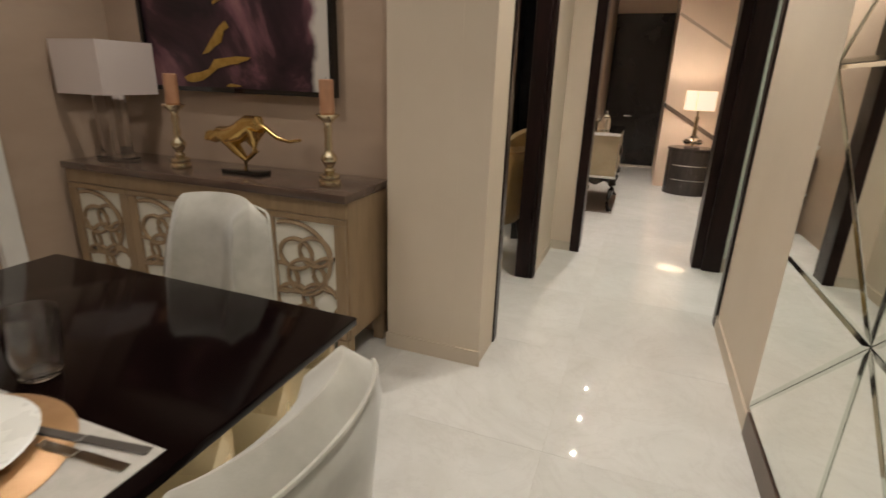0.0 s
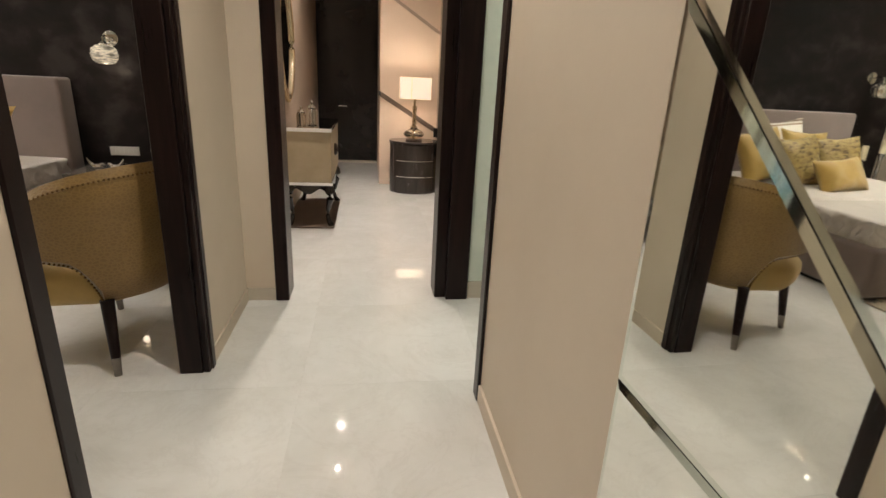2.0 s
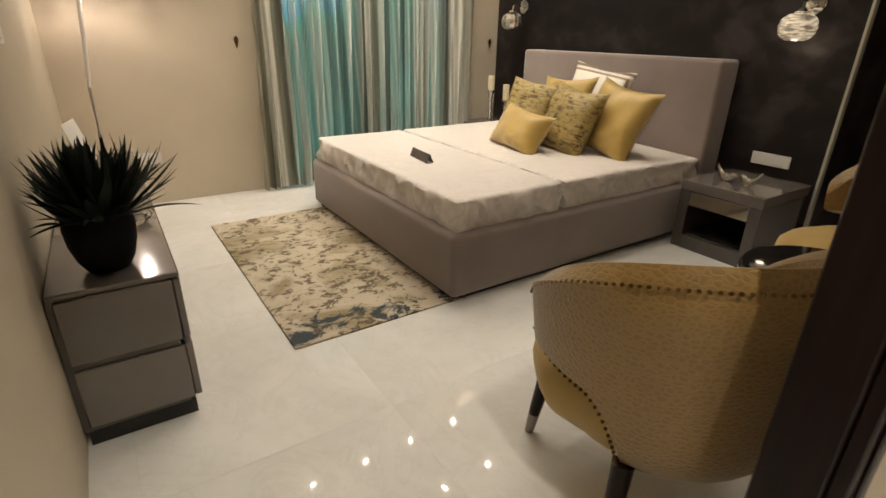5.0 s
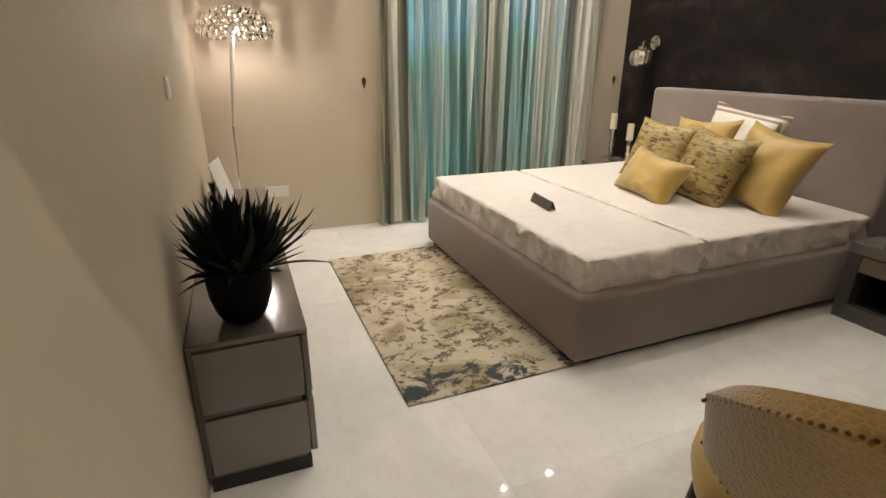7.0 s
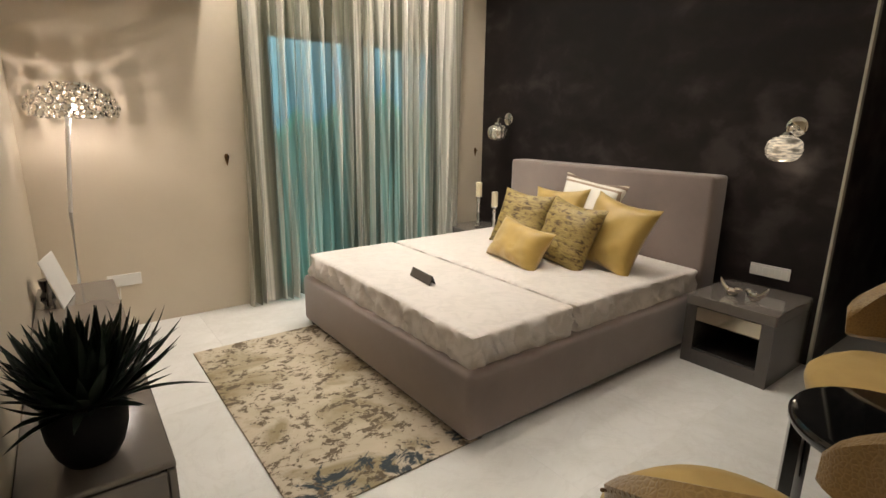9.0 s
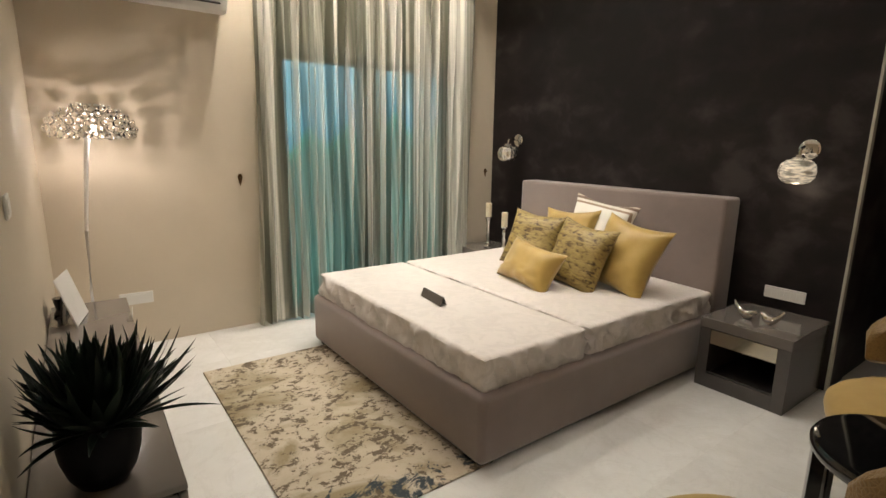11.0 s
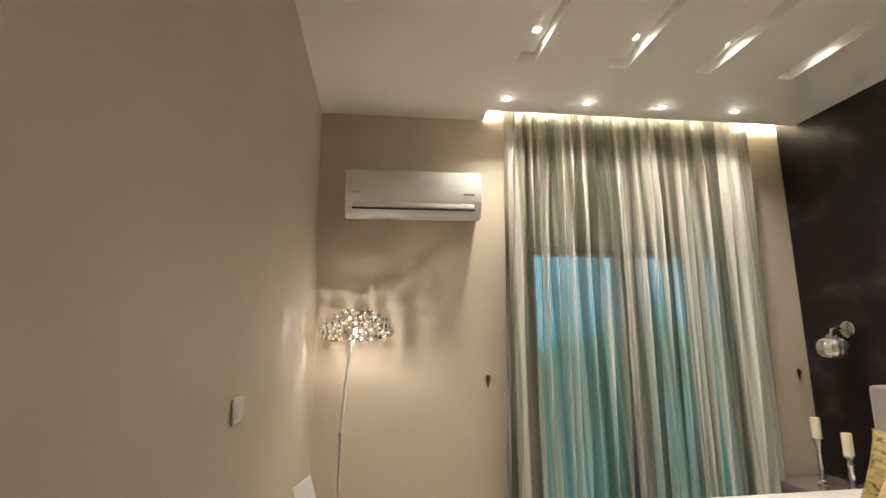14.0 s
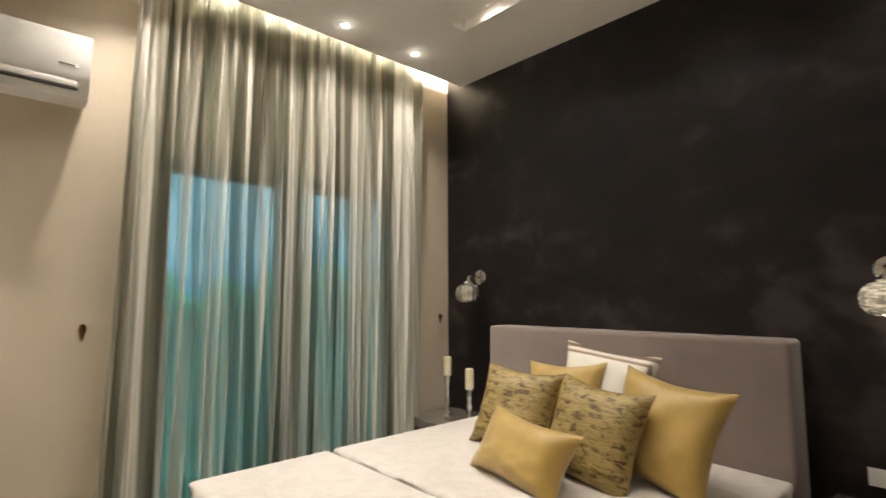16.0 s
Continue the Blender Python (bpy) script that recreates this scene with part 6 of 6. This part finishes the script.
ap = scallop(0.37, 0.015)
ap.transform(Matrix.Translation((-0.235, 8.045, 0.344)))
part("apron", ap, M_BLACK, cn, "black scalloped apron")
ap = scallop(0.92, 0.015)
ap.transform(Matrix.Translation((0.13, 8.061, 0.344)) @ Matrix.Rotation(radians(90), 4, "Z"))
part("apron", ap, M_BLACK, cn, "black scalloped apron")
for x, sx in ((0.10, 1), (-0.19, -1)):
    for y, sy in ((8.09, -1), (8.95, 1)):
        run = ((0.0, 0.345, 0.036), (0.012, 0.315, 0.040), (0.020, 0.275, 0.038), (0.018, 0.23, 0.031), (0.008, 0.18, 0.024), (-0.003, 0.13, 0.019),
               (-0.006, 0.085, 0.017), (0.002, 0.045, 0.019), (0.018, 0.016, 0.024), (0.030, 0.0, 0.021))
        lg = tube(B(), [(x + d * sx, y + d * sy, z) for d, z, _ in run], [q for _, _, q in run], 14)
        part("leg", lg, M_BLACK, cn, "glossy black cabriole leg")
part("knob", lathe(B(), [(0.05, 0), (0.055, 0.01), (0.04, 0.025), (0.01, 0.03)], (0, 0, 0), 24), M_BLACK, cn).matrix_basis = Matrix.Translation(Vector((0.136, 8.45, 0.58)) - cn.location) @ Matrix.Rotation(radians(90), 4, "Y")
for x, y, k, nm in ((-0.10, 8.18, 0.8, "low"), (-0.03, 8.30, 1.0, "tall")):
    t = thing("glass_jar", (x, y, 0.791), nm + " lidded glass jar on the console", "jar", "console jars")
    part("jar", lathe(B(), [(0.04 * k, 0), (0.046 * k, 0.005), (0.048 * k, 0.10 * k), (0.04 * k, 0.125 * k), (0.03 * k, 0.13 * k)], (x, y, 0.791), 24), M_CHROME if nm == "tall" else M_GLASSAMB, t)
    part("lid", lathe(B(), [(0.034 * k, 0.131 * k), (0.036 * k, 0.137 * k), (0.02 * k, 0.155 * k), (0.006, 0.165 * k), (0.013, 0.178 * k), (0.010, 0.188 * k), (0.002, 0.195 * k)], (x, y, 0.791), 20), M_CHROME, t)

plain("console_rug", box(B(), -0.255, 0.15, 8.0, 9.05, 0.0, 0.006), M_BROWN, "dark brown mat on the floor under the console", "mat")
om = thing("oval_mirror", (-0.25, 8.55, 1.3), "oval wall mirror in a gold bead frame above the console", "mirror")
ring = B()
N = 40
pts = [(-0.243, 8.55 + 0.36 * math.cos(2 * math.pi * i / N), 1.45 + 0.46 * math.sin(2 * math.pi * i / N)) for i in range(N)]
tube(ring, pts, 0.022, 10, closed=True)
for i in range(N):
    blob(ring, (-0.24, 8.55 + 0.385 * math.cos(2 * math.pi * i / N), 1.45 + 0.485 * math.sin(2 * math.pi * i / N)), (0.014, 0.02, 0.02), None, 8, 6)
part("frame", ring, M_BRASS, om, "gold beaded frame")
gl = B()
vs = [gl.verts.new((-0.247, 8.55 + 0.355 * math.cos(2 * math.pi * i / N), 1.45 + 0.455 * math.sin(2 * math.pi * i / N))) for i in range(N)]
vb = [gl.verts.new((-0.256, v.co.y, v.co.z)) for v in vs]
gl.faces.new(vs)
gl.faces.new(list(reversed(vb)))
for i in range(N):
    gl.faces.new((vs[i], vb[i], vb[(i + 1) % N], vs[(i + 1) % N]))
part("glass", gl, M_MIRROR, om)

dm = thing("drum_nightstand", (0.92, 9.55, 0), "dark oval drum nightstand with three curved drawers", "nightstand")
part("body", lathe(B(), [(0.262, 0.0), (0.262, 0.52), (0.257, 0.525)], (0.92, 9.55, 0), 48, (1, 0.85)), M_DRUM, dm)
part("top", lathe(B(), [(0.267, 0.526), (0.272, 0.53), (0.272, 0.545), (0.267, 0.55)], (0.92, 9.55, 0), 48, (1, 0.85)), M_DRUM, dm)
for i in range(3):
    dw = B()
    n = 22
    z0, z1 = 0.02 + i * 0.17, 0.175 + i * 0.17
    ro, ri = 0.270, 0.262
    col = []
    for k in range(n + 1):
        a = radians(-135 + 90 * k / n)
        c_, s_ = math.cos(a), math.sin(a) * 0.85
        col.append([dw.verts.new((0.92 + r * c_, 9.55 + r * s_, z)) for r, z in ((ri, z0), (ro, z0), (ro, z1), (ri, z1))])
    for a, c_ in zip(col, col[1:]):
        for q in range(4):
            dw.faces.new((a[q], a[(q + 1) % 4], c_[(q + 1) % 4], c_[q]))
    dw.faces.new(col[0])
    dw.faces.new(list(reversed(col[-1])))
    part("drawer", dw, M_DRUM, dm)
    if i:
        pts = [(0.92 + 0.274 * math.cos(radians(a)), 9.55 + 0.274 * 0.85 * math.sin(radians(a)), z0 - 0.006) for a in range(-135, -44, 6)]
        part("pull_strip", tube(B(), pts, 0.004, 6), M_CHROME, dm)

fl2 = thing("table_lamp", (0.91, 9.52, 0.55), "lit table lamp with square linen shade and glass bottle base", "table lamp")
part("base", lathe(B(), [(0.085, 0.0), (0.09, 0.012), (0.06, 0.02)], (0.91, 9.52, 0.551), 28), M_BROWN, fl2)
part("glass_body", lathe(B(), [(0.045, 0.021), (0.10, 0.05), (0.115, 0.075), (0.09, 0.10), (0.04, 0.125), (0.025, 0.16), (0.022, 0.30), (0.028, 0.36)], (0.91, 9.52, 0.551), 32), M_GLASSAMB, fl2, "flattened amber glass bottle body")
part("stem", tube(B(), [(0.91, 9.52, 0.60), (0.91, 9.52, 1.05)], 0.012, 12), M_BRASS, fl2)
sh = B()
lx0, lx1, ly0, ly1, lz0, lz1 = 0.755, 1.065, 9.38, 9.66, 0.985, 1.20
for q in ((lx0, lx1, ly0, ly0 + 0.003), (lx0, lx1, ly1 - 0.003, ly1), (lx0, lx0 + 0.003, ly0 + 0.0031, ly1 - 0.0031), (lx1 - 0.003, lx1, ly0 + 0.0031, ly1 - 0.0031)):
    box(sh, *q, lz0, lz1)
part("shade", sh, M_SHADE_ON, fl2, "glowing cream linen shade")
part("shade_seam", box(B(), 0.862, 0.865, 9.3785, 9.3798, lz0, lz1), M_TAN, fl2)
part("spider", tube(B(), [(0.76, 9.52, 1.06), (1.06, 9.52, 1.06)], 0.003, 8), M_BRASS, fl2)
bulb("table_lamp_light", (0.91, 9.52, 1.09), 7.5, 0.035, (1.0, 0.86, 0.72))

dbd = thing("daybed", (2.1, 9.1, 0), "tan upholstered low bed with black mattress in the far room", "bed")
part("bed_base", box(B(), 1.25, 2.95, 7.6, 9.82, 0.008, 0.37, 0.02, 2), M_TAN, dbd)
part("mattress", box(B(), 1.26, 2.94, 7.65, 9.81, 0.371, 0.47, 0.03, 3), M_BLACKFAB, dbd, "black mattress")
plain("far_rug", box(B(), 1.11, 2.98, 6.95, 8.68, 0.0, 0.008), surface("taupe_rug", (0.26, 0.2, 0.16), (0.34, 0.27, 0.22), 9, 0.85, 0.05, 300, 0.4, 0.002), "taupe low-pile rug beside the far bed", "rug")

# ---- floor ----
setting("floor", box(B(), -4.45, 3.15, 0.2, 11.65, -0.12, -0.0008), M_GROUT, "polished cream marble tile floor with fine joints")
floor = bpy.data.objects["floor"]
TP = 0.76
tiles = {}
gx0, gy0 = 0.157, 4.23
for i in range(-7, 5):
    for j in range(-6, 11):
        x0, x1 = gx0 + i * TP, gx0 + (i + 1) * TP
        y0, y1 = gy0 + j * TP, gy0 + (j + 1) * TP
        x0, x1, y0, y1 = max(x0, -4.44), min(x1, 3.14), max(y0, 0.22), min(y1, 11.64)
        if x1 - x0 < 0.03 or y1 - y0 < 0.03 or (x1 < -2.6 and y1 < 4.8):
            continue
        w, d = x1 - x0, y1 - y0
        g = 0.0003 if y0 > 4.8 else 0.0007
        key = (round(w, 3), round(d, 3), g)
        if key not in tiles:
            tb = B()
            lo = [tb.verts.new(p) for p in ((g, g, -0.0007), (w - g, g, -0.0007), (w - g, d - g, -0.0007), (g, d - g, -0.0007))]
            hi = [tb.verts.new((p.co.x, p.co.y, 0.0)) for p in lo]
            tb.faces.new(hi)
            tb.faces.new(list(reversed(lo)))
            for k in range(4):
                tb.faces.new((lo[k], lo[(k + 1) % 4], hi[(k + 1) % 4], hi[k]))
            tiles[key] = finish("tile", tb, M_MARBLE, smooth=False)
        ob = new("tile", tiles[key])
        ob.parent = floor
        ob.location = (x0, y0, 0)
